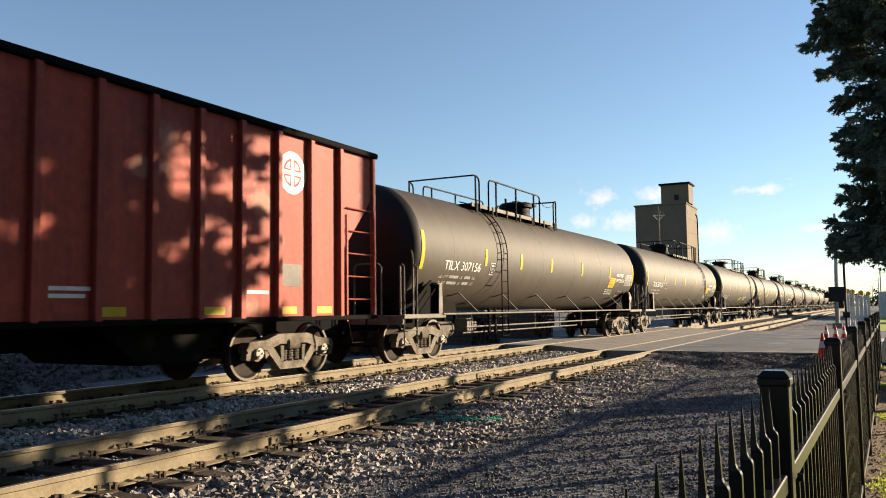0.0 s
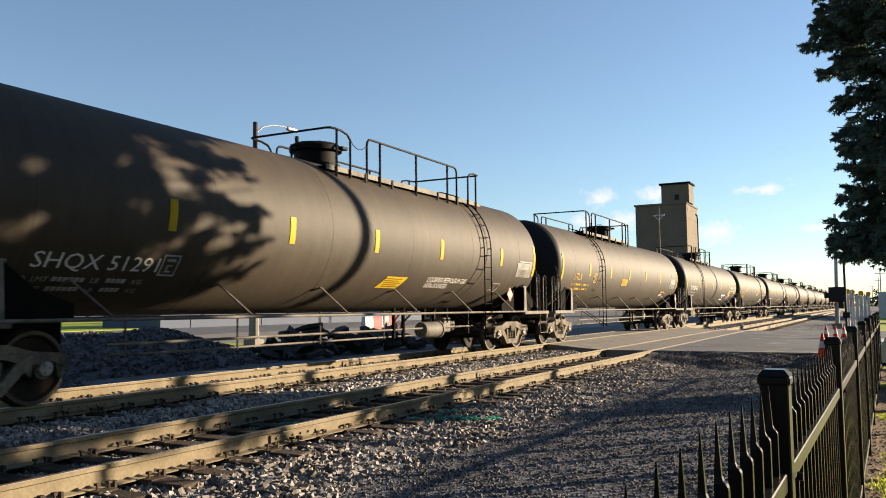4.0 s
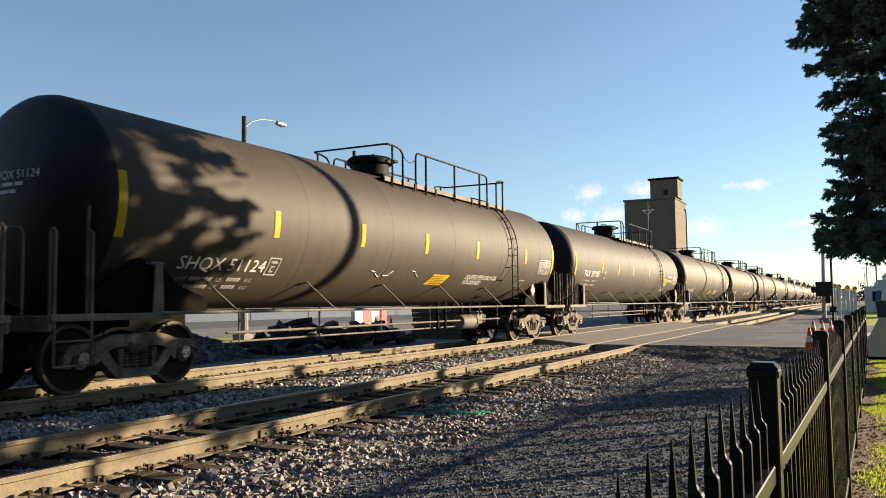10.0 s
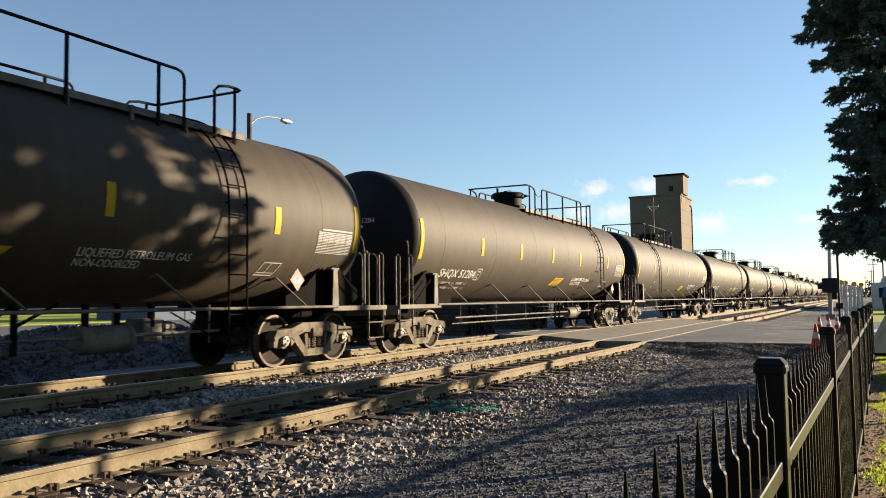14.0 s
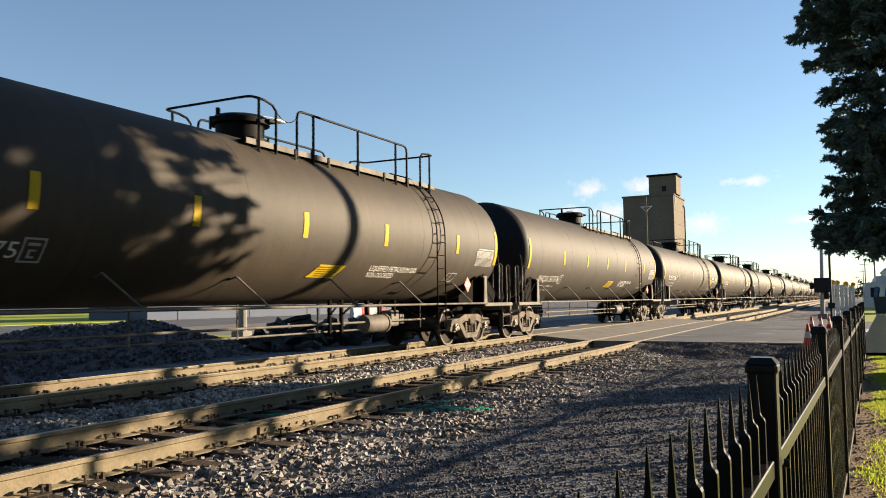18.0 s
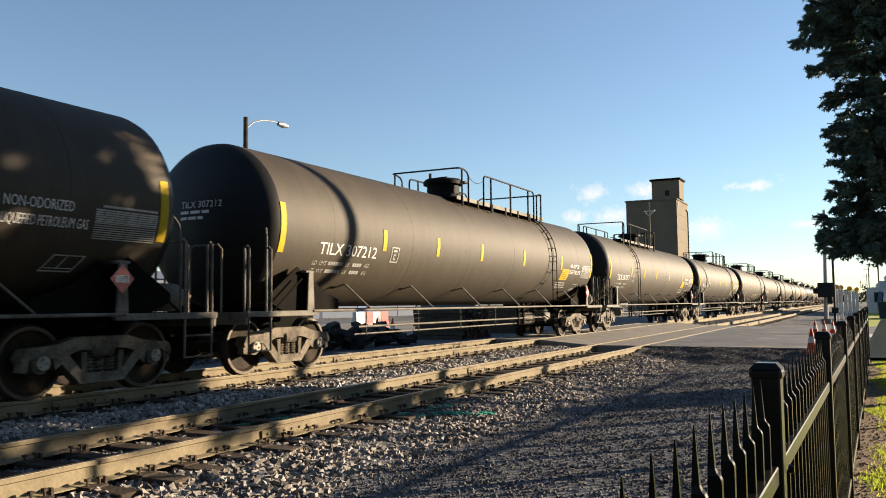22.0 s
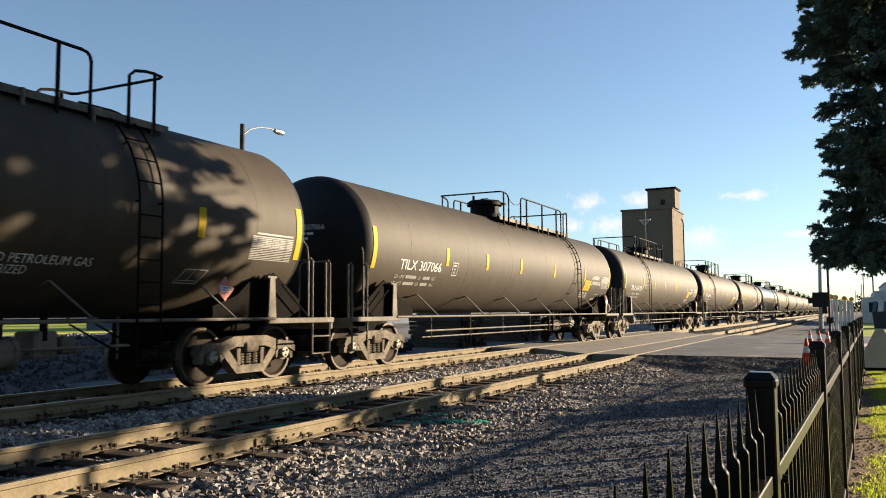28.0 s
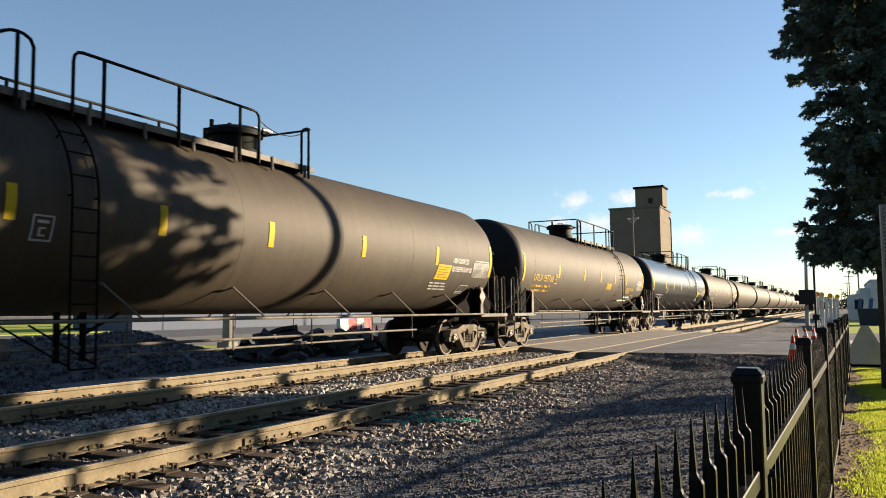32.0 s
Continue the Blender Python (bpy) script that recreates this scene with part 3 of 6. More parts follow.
solid("road_shoulder", ramp, M_RUBBLE, "dark dirt and crumbled asphalt sloping up to the road", kind="structure")

# pale dirt spread on the edge of the road
dirt = Shape()
nd = 60
for i in range(nd + 1):
    x = -5.55 + 5.4 * i / nd
    z = -0.006 - 0.00286 * (x + 5.73)
    far = 24.75 + 0.35 * math.sin(1.9 * x) + 0.22 * math.sin(4.7 * x + 1) + 0.12 * math.sin(9.3 * x)
    dirt.v += [(x, 24.36, z - 0.03), (x, 24.42, z), (x, far, z + 0.001)]
    if i:
        o = 3 * i
        dirt.f += [(o - 3, o, o + 1, o - 2), (o - 2, o + 1, o + 2, o - 1)]
solid("dirt_edge", dirt, M_DIRT, "pale dry dirt spread along the road's edge", kind="structure")

# ---- lawn, soil strip ----
strip = Shape()
n = 40
for i in range(n + 1):
    y = -3 + 27.2 * i / n
    w = 0.32 + 0.10 * math.sin(1.3 * y) + 0.06 * math.sin(3.7 * y)
    x = -0.5 + 0.0205 * y
    strip.v += [(x, y, GROUND + 0.006), (x + 0.30 + w, y, GROUND + 0.010)]
    if i:
        strip.f.append((2 * i - 2, 2 * i - 1, 2 * i + 1, 2 * i))
solid("soil_strip", strip, M_MULCH, "strip of bare dry soil along the fence", kind="structure")
stones("soil_clod", 2600, (-0.15, 0.75, 2.0, 24.0), 0.022, M_MULCH, "crumbs of dry soil strewn along the fence", lambda x, y: GROUND + 0.008, 12)
lawn = Shape()
for i in range(n + 1):
    y = -3 + 27.2 * i / n
    lawn.v += [(-0.3 + 0.0205 * y, y, GROUND + 0.003), (4.6, y, GROUND + 0.003)]
    if i:
        lawn.f.append((2 * i - 2, 2 * i - 1, 2 * i + 1, 2 * i))
solid("lawn", lawn, M_GRASSGROUND, "bright green lawn beside the fence", kind="structure")


def blades(name, count, region, keep, high, label, seed):
    r = random.Random(seed)
    s = Shape()
    x0, x1, y0, y1 = region
    for _ in range(count):
        x, y = r.uniform(x0, x1), r.uniform(y0, y1)
        if not keep(x, y):
            continue
        a, h, w = r.uniform(0, 6.28), high * r.uniform(0.5, 1.2), r.uniform(0.005, 0.010)
        dx, dy = math.cos(a), math.sin(a)
        lx, ly = r.uniform(-0.5, 0.5) * h, r.uniform(-0.5, 0.5) * h
        o = len(s.v)
        s.v += [(x - w * dx, y - w * dy, GROUND), (x + w * dx, y + w * dy, GROUND), (x + lx, y + ly, GROUND + h)]
        s.f.append((o, o + 1, o + 2))
    me = bpy.data.meshes.new(name)
    me.from_pydata(s.v, [], s.f)
    me.materials.append(M_GRASS)
    return tagged(new(name, me), label, "grass", kind="stuff")


edge = lambda y: -0.5 + 0.0205 * y + 0.62 + 0.10 * math.sin(1.3 * y) + 0.06 * math.sin(3.7 * y)
blades("grass", 220000, (-0.2, 2.4, 5.0, 24), lambda x, y: x > edge(y) + rnd.uniform(-0.25, 0.05) and (math.sin(5 * x) + math.sin(4.1 * y + x) > -1.2), 0.036, "short sunlit green grass on the lawn", 11)


# ---- fence ----
POST_STEP = 2.47
fence = thing("fence", "black powder-coated steel picket fence with spear tops", "fence", pose(-0.23, 2.35, 0, 0, 0, -1.174))
post = Shape().box(-0.036, 0.036, -0.036, 0.036, GROUND - 0.05, 1.075, bev=0.004).mesh("post")
cap = Shape().box(-0.041, 0.041, -0.041, 0.041, 1.07, 1.095, bev=0.006)
cap.add([(-.041, -.041, 1.095), (.041, -.041, 1.095), (.041, .041, 1.095), (-.041, .041, 1.095), (-.026, -.026, 1.112), (.026, -.026, 1.112), (.026, .026, 1.112), (-.026, .026, 1.112)],
        [(0, 1, 5, 4), (1, 2, 6, 5), (2, 3, 7, 6), (3, 0, 4, 7), (4, 5, 6, 7)])
cap = cap.mesh("cap")
railm = Shape().box(-0.025, 0.025, 0.04, POST_STEP - 0.04, -0.010, 0.040, bev=0.004).mesh("rail")
picket = Shape()
# a flat bar whose shoulder rounds off into a spear on the side of the tracks
path = [(0.0, GROUND + 0.06), (0.0, 0.948), (-0.0004, 0.955), (-0.0018, 0.961), (-0.0042, 0.966), (-0.0058, 0.974), (-0.0066, 1.072)]
wid = [0.0125, 0.0125, 0.0122, 0.0106, 0.0080, 0.0066, 0.0010]
for i, ((x, z), w) in enumerate(zip(path, wid)):
    d = min(w, 0.009)
    picket.v += [(x - w, -d, z), (x + w, -d, z), (x + w, d, z), (x - w, d, z)]
    if i:
        o = 4 * i
        picket.f += [(o - 4 + k, o - 4 + (k + 1) % 4, o + (k + 1) % 4, o + k) for k in range(4)]
picket.f += [(3, 2, 1, 0), tuple(range(4 * len(path) - 4, 4 * len(path)))]
picket = picket.mesh("picket")
bolt = Shape().rod((0.019, 0, 0), (0.034, 0, 0), 0.012, 8).mesh("bolt")
for k in range(-2, 9):
    y = POST_STEP * k
    p = part("post", post, M_FENCE, fence, at=pose(0, y, 0))
    part("cap", cap, M_FENCE, p)
    if k == 8:
        break
    for z in (0.805, -0.17):
        part("rail", railm, M_FENCE, fence, at=pose(0.0, y, z))
    part("bolt", bolt, M_FENCE, fence, at=pose(0.02, y + 0.06, 0.822))
    for i in range(17):
        part("picket", picket, M_FENCE, fence, at=pose(0.0, y + 0.09 + (POST_STEP - 0.18) * i / 16, rnd.uniform(-0.004, 0.004)))


# ---- grain elevator ----
elev = thing("grain_elevator", "tall weathered grey grain elevator with a headhouse", "grain elevator", pose(-33.6, 150, 0))
part("bin_block", Shape().box(-4.4, 4.9, 0, 10.6, GROUND, 20.05), M_TOWER, elev)
part("roof_slab", Shape().box(-4.6, 5.05, -0.2, 10.8, 20.05, 20.35), M_TOWER, elev)
part("headhouse", Shape().box(0.35, 5.35, 0.6, 4.9, 20.35, 23.8), M_TOWER, elev)
part("headhouse_roof", Shape().box(0.0, 5.6, 0.3, 5.3, 23.8, 24.12), M_UNDER, elev, "dark overhanging roof edge")
part("window", Shape().box(2.75, 3.55, 0.54, 0.60, 20.9, 21.9), M_SIGNAL, elev, "dark window opening")
part("window", Shape().box(4.9, 4.95, 0.9, 1.6, 18.6, 21.2), M_SIGNAL, elev, "dark slot in the side wall")
part("downpipe", Shape().tube([(4.98, 8.6, 18.9), (4.98, 9.8, 18.8), (4.98, 10.3, 18.2), (4.98, 10.3, GROUND)], 0.10, 6), M_UNDER, elev, "dark spout pipe down the side")
for z in (2.5, 5.0, 7.5, 10.0, 12.5, 15.0, 17.5):
    part("band", Shape().box(-4.43, 4.93, -0.03, 10.63, z, z + 0.06), M_TOWER, elev)
pole = thing("utility_pole", "pale timber utility pole with a braced crossarm", "utility pole", pose(-27.85, 124, 0))
part("pole", Shape().rod((0, 0, GROUND - 0.3), (0, 0, 16.7), 0.17, 10, 0.11), M_WOOD, pole)
part("crossarm", Shape().box(-0.85, 0.85, -0.07, 0.07, 15.2, 15.34), M_WHITEP, pole)
part("crossarm", Shape().box(-0.95, 0.3, -0.07, 0.07, 15.75, 15.87), M_WOOD, pole)
for e in (-1, 1):
    part("brace", Shape().rod((e * 0.7, -0.08, 15.2), (0, -0.12, 14.5), 0.05, 6), M_WHITEP, pole)
    part("insulator", Shape().lathe([(0.02, 15.34), (0.09, 15.36), (0.07, 15.50), (0.02, 15.52)], "Z", 8, (e * 0.75, 0, 0)), M_SIGNAL, pole)


# ---- beyond the train ----
def mound(name, at, rx, ry, high, mat, label, seed, count):
    """A heap of stone: a bumpy mound and loose stones on it."""
    r = random.Random(seed)
    def h(x, y):
        q = (x / rx) ** 2 + (y / ry) ** 2
        bump = 0.10 * math.sin(2.1 * x + seed) + 0.10 * math.sin(1.7 * y + 2 * seed)
        return (high + bump) * max(0.0, 1 - q) + GROUND - 0.02
    s = Shape()
    nn = 26
    for j in range(nn + 1):
        for i in range(nn + 1):
            x, y = rx * (2 * i / nn - 1), ry * (2 * j / nn - 1)
            s.v.append((x, y, h(x, y) - 0.05))
    s.f = [(j * (nn + 1) + i, j * (nn + 1) + i + 1, (j + 1) * (nn + 1) + i + 1, (j + 1) * (nn + 1) + i) for j in range(nn) for i in range(nn)]
    heap = solid(name, s, mat, label, "stone heap", at=at)
    st = stones("stone_cover", count, (-rx * 0.97, rx * 0.97, -ry * 0.97, ry * 0.97), 0.085, mat, "", h, seed)
    st.parent = heap
    for key in ("label", "category"):
        if key in st:
            del st[key]
    return heap


mound("gravel_heap", pose(-19.0, 15.9, 0), 2.8, 5.8, 1.07, M_PILE, "long heap of dark crushed stone beyond the tracks", 31, 4800)
mound("gravel_heap", pose(-17.4, 9.6, 0), 2.5, 2.9, 1.02, M_PILE, "rounded heap of dark crushed stone", 32, 3000)
mound("gravel_heap", pose(-22.4, 18.6, 0), 2.3, 3.0, 0.85, M_PILE, "dark stone heap behind the others", 33, 1800)

rub = thing("rubble_heap", "heap of broken black asphalt slabs beside the track", "rubble", pose(-17.6, 25.0, 0))
r = random.Random(41)
for k in range(110):
    y = r.uniform(-4.4, 4.4)
    x = r.uniform(-1.5, 1.5)
    top = max(0.05, (1.0 - 0.25 * math.cos(y * 1.4)) * (1 - (y / 4.8) ** 2) * (1 - (x / 1.9) ** 2))
    z = GROUND + top * r.uniform(0.25, 1.0)
    a, b, c = r.uniform(0.25, 0.7), r.uniform(0.2, 0.5), r.uniform(0.05, 0.11)
    s = Shape()
    n = r.randint(5, 7)
    ang = sorted(r.uniform(0, 6.283) for _ in range(n))
    s.prism([(a * math.cos(t) * r.uniform(0.8, 1.1), b * math.sin(t) * r.uniform(0.8, 1.1)) for t in ang], -c, c, "Z")
    part("slab", s, M_RUBBLE, rub, at=pose(x, y, z, r.uniform(-28, 28), r.uniform(-28, 28), r.uniform(0, 180)))


def tie_stack(at, label, ny, layers, seed):
    st = thing("tie_stack", label, "timber stack", at)
    r = random.Random(seed)
    for k in range(layers):
        for i in range(ny):
            d = r.uniform(-0.12, 0.12)
            part("timber", Shape().box(-1.3 + d, 1.3 + d, i * 0.27, i * 0.27 + 0.23, GROUND + k * 0.2, GROUND + k * 0.2 + 0.18, bev=0.01), M_TIE, st)
    return st


tie_stack(pose(-17.2, 33.0, 0), "stack of dark used railway ties", 11, 7, 1)
tie_stack(pose(-17.4, 41.0, 0), "stack of dark used railway ties", 12, 7, 2)


def cone(at, high, label, bands=1):
    c = thing("traffic_cone", label, "traffic cone", at, group="traffic cones")
    w = high * 0.27
    part("base", Shape().box(-w, w, -w, w, 0, 0.035, bev=0.01), M_ORANGE, c)
    rr = lambda z: high * 0.19 * (1 - z / high) + 0.025
    part("cone_body", Shape().lathe([(rr(0.03), 0.03), (rr(high * .5), high * .5), (rr(high), high), (0.01, high)], "Z", 18), M_ORANGE, c)
    for k in range(bands):
        z0, z1 = high * (0.50 - 0.28 * k), high * (0.72 - 0.28 * k)
        part("collar", Shape().lathe([(rr(z0) + 0.004, z0), (rr(z1) + 0.004, z1), (rr(z1) - 0.004, z1), (rr(z0) - 0.004, z0)], "Z", 18, ring=True), M_WHITE, c, "white reflective collar")
    return c


for x, y in ((-20.4, 32.9), (-19.2, 32.3)):
    cone(pose(x, y, GROUND), 1.0, "orange traffic cone beside the rubble heap", 1)
cone(pose(-1.12, 23.4, -0.20), 0.75, "tall orange traffic cone at the road edge", 1)
for x, y in ((-1.56, 35.6), (-1.23, 35.65), (-0.93, 35.7)):
    cone(pose(x, y, -0.16), 0.62, "orange traffic cone with a white collar on the road", 1)

bar = thing("road_barrier", "red and white plastic road barrier", "road barrier", pose(-23.2, 35.2, 0))
for k in range(4):
    part("segment", Shape().prism([(-0.3, GROUND), (0.3, GROUND), (0.14, 0.35), (0.11, 0.95), (-0.11, 0.95), (-0.14, 0.35)], k * 0.8, k * 0.8 + 0.77, "Y"), M_RED if k % 2 else M_WHITEP, bar)

lamp = thing("street_lamp", "tall dark street lamp pole with a curved arm", "street lamp", pose(-25, 28.85, 0))
part("footing", Shape().box(-0.34, 0.34, -0.34, 0.34, GROUND - 0.1, GROUND + 0.32, bev=0.03), M_CONCRETE, lamp, "square concrete footing")
part("sleeve", Shape().rod((0, 0, GROUND + 0.3), (0, 0, 3.2), 0.25, 12, 0.16), M_CONCRETE, lamp, "pale tapered lower pole")
part("pole", Shape().rod((0, 0, 3.2), (0, 0, 10.1), 0.13, 12, 0.11), M_TIE, lamp)
part("arm", Shape().tube([(0, 0, 9.55), (0, 0.5, 9.95), (0, 1.2, 10.2), (0, 2.0, 10.3), (0, 2.5, 10.28)], 0.035, 8), M_GALV, lamp)
part("lamp_head", Shape().lathe([(0.02, 2.3), (0.10, 2.35), (0.15, 2.7), (0.10, 3.05), (0.02, 3.1)], "Y", 14, (0, 0, 10.26)), M_GALV, lamp)

# shade on the first stretch is painted in with the darker road grey
solid("street", Shape().box(-60, -41.2, -20, 76.0, GROUND - 0.05, GROUND + 0.02), M_ROAD, "street beyond the railway, shade put into its grey", kind="structure")
solid("street", Shape().box(-41.0, -20.0, 31.2, 76.0, GROUND - 0.05, GROUND + 0.02), M_CONCRETE, "pale closed roadway beyond the crossing", kind="structure")
solid("verge", Shape().box(-41.0, -19.6, 19.6, 31.0, GROUND - 0.05, GROUND + 0.03), M_GRASSGROUND, "green grass verge round the street lamp", kind="structure")
solid("verge", Shape().box(-41.0, -21.5, 2, 19.4, GROUND - 0.05, GROUND + 0.03), M_GRASSGROUND, "green grass verge beyond the heaps", kind="structure")
solid("verge", Shape().box(-170, -60.3, -30, 57.6, GROUND - 0.05, GROUND + 0.06), M_GRASSGROUND, "green grass verge across the street", kind="structure")
solid("verge", Shape().box(-170, -70.6, 57.8, 170, GROUND - 0.05, GROUND + 0.06), M_GRASSGROUND, "green grass behind the warehouse", kind="structure")
bld = thing("warehouse", "long low white warehouse with blue doors", "warehouse", pose(-62, 57.8, 0))
part("wall", Shape().box(-8.3, 0, 0, 77, GROUND, 4.2), M_BLUEWALL, bld)
part("roof", Shape().prism([(-8.7, 4.2), (0.4, 4.2), (-4.15, 5.2)], -0.3, 77.3, "Y"), M_GALV, bld)
for k in range(7):
    part("door", Shape().box(0.0, 0.06, 4 + 11 * k, 7.4 + 11 * k, GROUND, 3.0), M_BLUESLAT if k == 3 else M_BLUEWALL, bld)

# ---- right of the tracks ----
sp = thing("sign_post", "perforated galvanized steel sign post in the lawn", "sign post", pose(0.575, 11.9, 0, 0, 0, 12))
part("post", Shape().box(-0.038, 0.038, -0.03, 0.03, GROUND - 0.1, 2.60, bev=0.004), M_GALV, sp)
for k in range(56):
    part("hole", Shape().rod((-0.002, -0.0312, GROUND + 0.1 + 0.05 * k), (-0.002, -0.0300, GROUND + 0.1 + 0.05 * k), 0.010, 6), M_SIGNAL, sp)
sg = thing("board_sign", "white A-shaped sign board with a grey panel on the pavement", "sign board", pose(0.58, 23.0, -0.2))
for e in (-1, 1):
    part("leg", Shape().box(-0.05, 0.05, -0.03, 0.03, 0, 1.12, pose(e * 0.54, 0.0, 0, 0, -e * 27.0, 0)), M_WHITEP, sg)
part("back_panel", Shape().prism([(-0.50, 0.04), (0.50, 0.04), (0.04, 0.98), (-0.04, 0.98)], 0.0, 0.02, "Y"), M_WHITEP, sg, "dull grey panel")
for k, (x, y, a) in enumerate(((0.15, 31.6, 20), (0.34, 32.3, -15), (0.28, 32.75, 40))):
    s = Shape()
    s.lathe([(0.02, -0.36), (0.14, -0.33), (0.19, -0.15), (0.20, 0.1), (0.15, 0.32), (0.02, 0.36)], "Y", 14)
    s.v = [(p[0] * 1.1, p[1], p[2] * 0.75) for p in s.v]
    solid("sandbag", s, M_WHITEP, "pale filled sandbag on the pavement", "sandbag", "sandbags", at=pose(x, y, -0.06, 0, 0, a), smooth=True)
solid("pavement", Shape().box(-0.1, 14, 24.4, 33.0, GROUND - 0.1, -0.19), M_CONCRETE, "concrete pavement beside the road crossing", kind="structure")
dm = thing("dumpster", "dark steel dumpster with a blue striped cover", "dumpster", pose(2.25, 78.0, 0))
part("body", Shape().prism([(-0.6, GROUND), (2.9, GROUND), (3.0, 1.15), (-0.75, 1.15)], 0, 2.8, "Y"), M_DUMPSTER, dm)
for k in range(9):
    part("slat", Shape().prism([(-0.75 + 0.41 * k, 1.16), (-0.45 + 0.41 * k, 1.16), (-0.33 + 0.41 * k, 2.0), (-0.63 + 0.41 * k, 2.0)], -0.02, 0.05, "Y"), M_WHITEP if k % 2 else M_BLUESLAT, dm)
bb = thing("office_building", "pale blue stepped low building", "building", pose(1.2, 110, 0))
part("wall", Shape().box(0, 2.4, 0, 24, GROUND, 2.8), M_WHITEP, bb)
part("wall", Shape().box(1.3, 2.4, 1.5, 24, 2.8, 3.6), M_WHITEP, bb)
part("wall", Shape().box(2.4, 22, -1.0, 24, GROUND, 4.4), M_WHITEP, bb)
part("window", Shape().box(0.6, 1.6, -0.03, 0.0, 1.0, 2.2), M_SIGNAL, bb)
part("roof_edge", Shape().box(2.3, 22.1, -1.1, 24.1, 4.4, 4.55), M_WHITEP, bb)

sm = thing("signal_mast", "grey light pole carrying a black signal cabinet", "signal mast", pose(-1.95, 61, 0))
part("pole", Shape().rod((0, 0, GROUND - 0.2), (0.15, 0, 7.5), 0.16, 10, 0.10), M_GALV, sm)
part("cabinet", Shape().box(-0.46, 0.52, -0.35, 0.35, 1.50, 2.50, bev=0.04), M_SIGNAL, sm, "black signal cabinet")
part("visor", Shape().box(-0.74, -0.46, -0.2, 0.2, 1.75, 2.15, bev=0.05), M_SIGNAL, sm)
part("visor", Shape().box(0.15, 0.45, -0.2, 0.2, 1.05, 1.50, bev=0.05), M_SIGNAL, sm)
part("arm", Shape().rod((0.1, 0, 6.8), (-0.6, 0, 6.9), 0.04, 8), M_GALV, sm)
part("footing", Shape().box(-0.3, 0.3, -0.3, 0.3, GROUND - 0.1, 0.05, bev=0.02), M_CONCRETE, sm)
gt = thing("crossing_gate", "crossing gate mast with its red and white arm raised", "crossing gate", pose(-1.15, 55.5, 0))
part("mast", Shape().rod((-0.12, 0, GROUND - 0.2), (-0.12, 0, 4.0), 0.07, 10), M_SIGNAL, gt)
part("counterweight", Shape().box(-0.30, 0.10, -0.2, 0.2, 0.5, 0.85, bev=0.04), M_SIGNAL, gt)
for k in range(3):
    part("arm_band", Shape().box(0.10, 0.24, -0.04, 0.04, 0.7 + 0.5 * k, 1.2 + 0.5 * k), M_PINK if k % 2 else M_WHITEP, gt)
for k in range(6):
    x, y = -1.38 + 0.27 * k, 66 + 3.2 * k
    bc = thing("barricade", "white work-zone barricade with an amber warning light", "barricade", pose(x, y, 0), group="barricades")
    part("board", Shape().box(-0.12, 0.12, -0.05, 0.05, 0.2, 2.05, bev=0.02), M_WHITEP, bc)
    for e in (-0.08, 0.08):
        part("leg", Shape().box(e - 0.04, e + 0.04, -0.3, 0.3, GROUND, 0.22), M_WHITEP, bc)
    if k in (0, 1, 3, 5):
        part("warning_light", Shape().lathe([(0.02, -0.08), (0.20, -0.08), (0.20, 0.08), (0.02, 0.08)], "Y", 14, (0, 0, 2.26)), M_AMBER, bc, "amber warning light")
for k, (x, y, h) in enumerate(((3.2, 150, 8.5), (2.6, 217, 9.5), (3.0, 300, 10), (1.5, 400, 10))):
    up = thing("utility_pole", "distant timber utility pole", "utility pole", pose(x, y, 0), group="distant poles")
    part("pole", Shape().rod((0, 0, GROUND - 0.2), (0, 0, h), 0.16, 8, 0.1), M_WOOD, up)
    part("crossarm", Shape().box(-1.1, 1.1, -0.06, 0.06, h - 0.9, h - 0.78), M_WOOD, up)
solid("verge", Shape().box(0.2, 40, 46.5, 160, GROUND - 0.05, GROUND + 0.02), M_GRASSGROUND, "green grass beyond the road", kind="structure")
# pole at the road corner whose shadow falls on the passing cars
cp = thing("utility_pole", "timber utility pole at the road corner", "utility pole", pose(2.7, 25.3, 0))
part("pole", Shape().rod((0, 0, GROUND - 0.2), (0, 0, 9.5), 0.15, 12, 0.12), M_WOOD, cp)


def far_trees(name, spots, label, seed):
    r = random.Random(seed)
    s = Shape()
    for x, y, h, w in spots:
        for _ in range(46):
            a, e = r.uniform(0, 6.28), r.uniform(0, 1)
            cx, cy, cz = x + w * math.cos(a) * r.random(), y + w * math.sin(a) * r.random(), GROUND + h * (0.15 + 0.8 * e)
            q = w * r.uniform(0.16, 0.34) * (1.15 - 0.6 * e)
            for _ in range(14):
                d = Vector((r.gauss(0, 1), r.gauss(0, 1), r.gauss(0, 1))).normalized()
                e1 = d.orthogonal().normalized() * q * 0.42
                c = Vector((cx, cy, cz)) + d * q
                e2 = d.cross(e1)
                s.add([c - e1 * r.uniform(.5, 1), c + e2 * r.uniform(.5, 1), c + e1 * r.uniform(.5, 1), c - e2 * r.uniform(.5, 1)], [(0, 1, 2, 3)])
    me = bpy.data.meshes.new(name)
    me.from_pydata(s.v, [], s.f)
    me.materials.append(M_FOLIAGE)
    return tagged(new(name, me), label, "trees", kind="stuff")


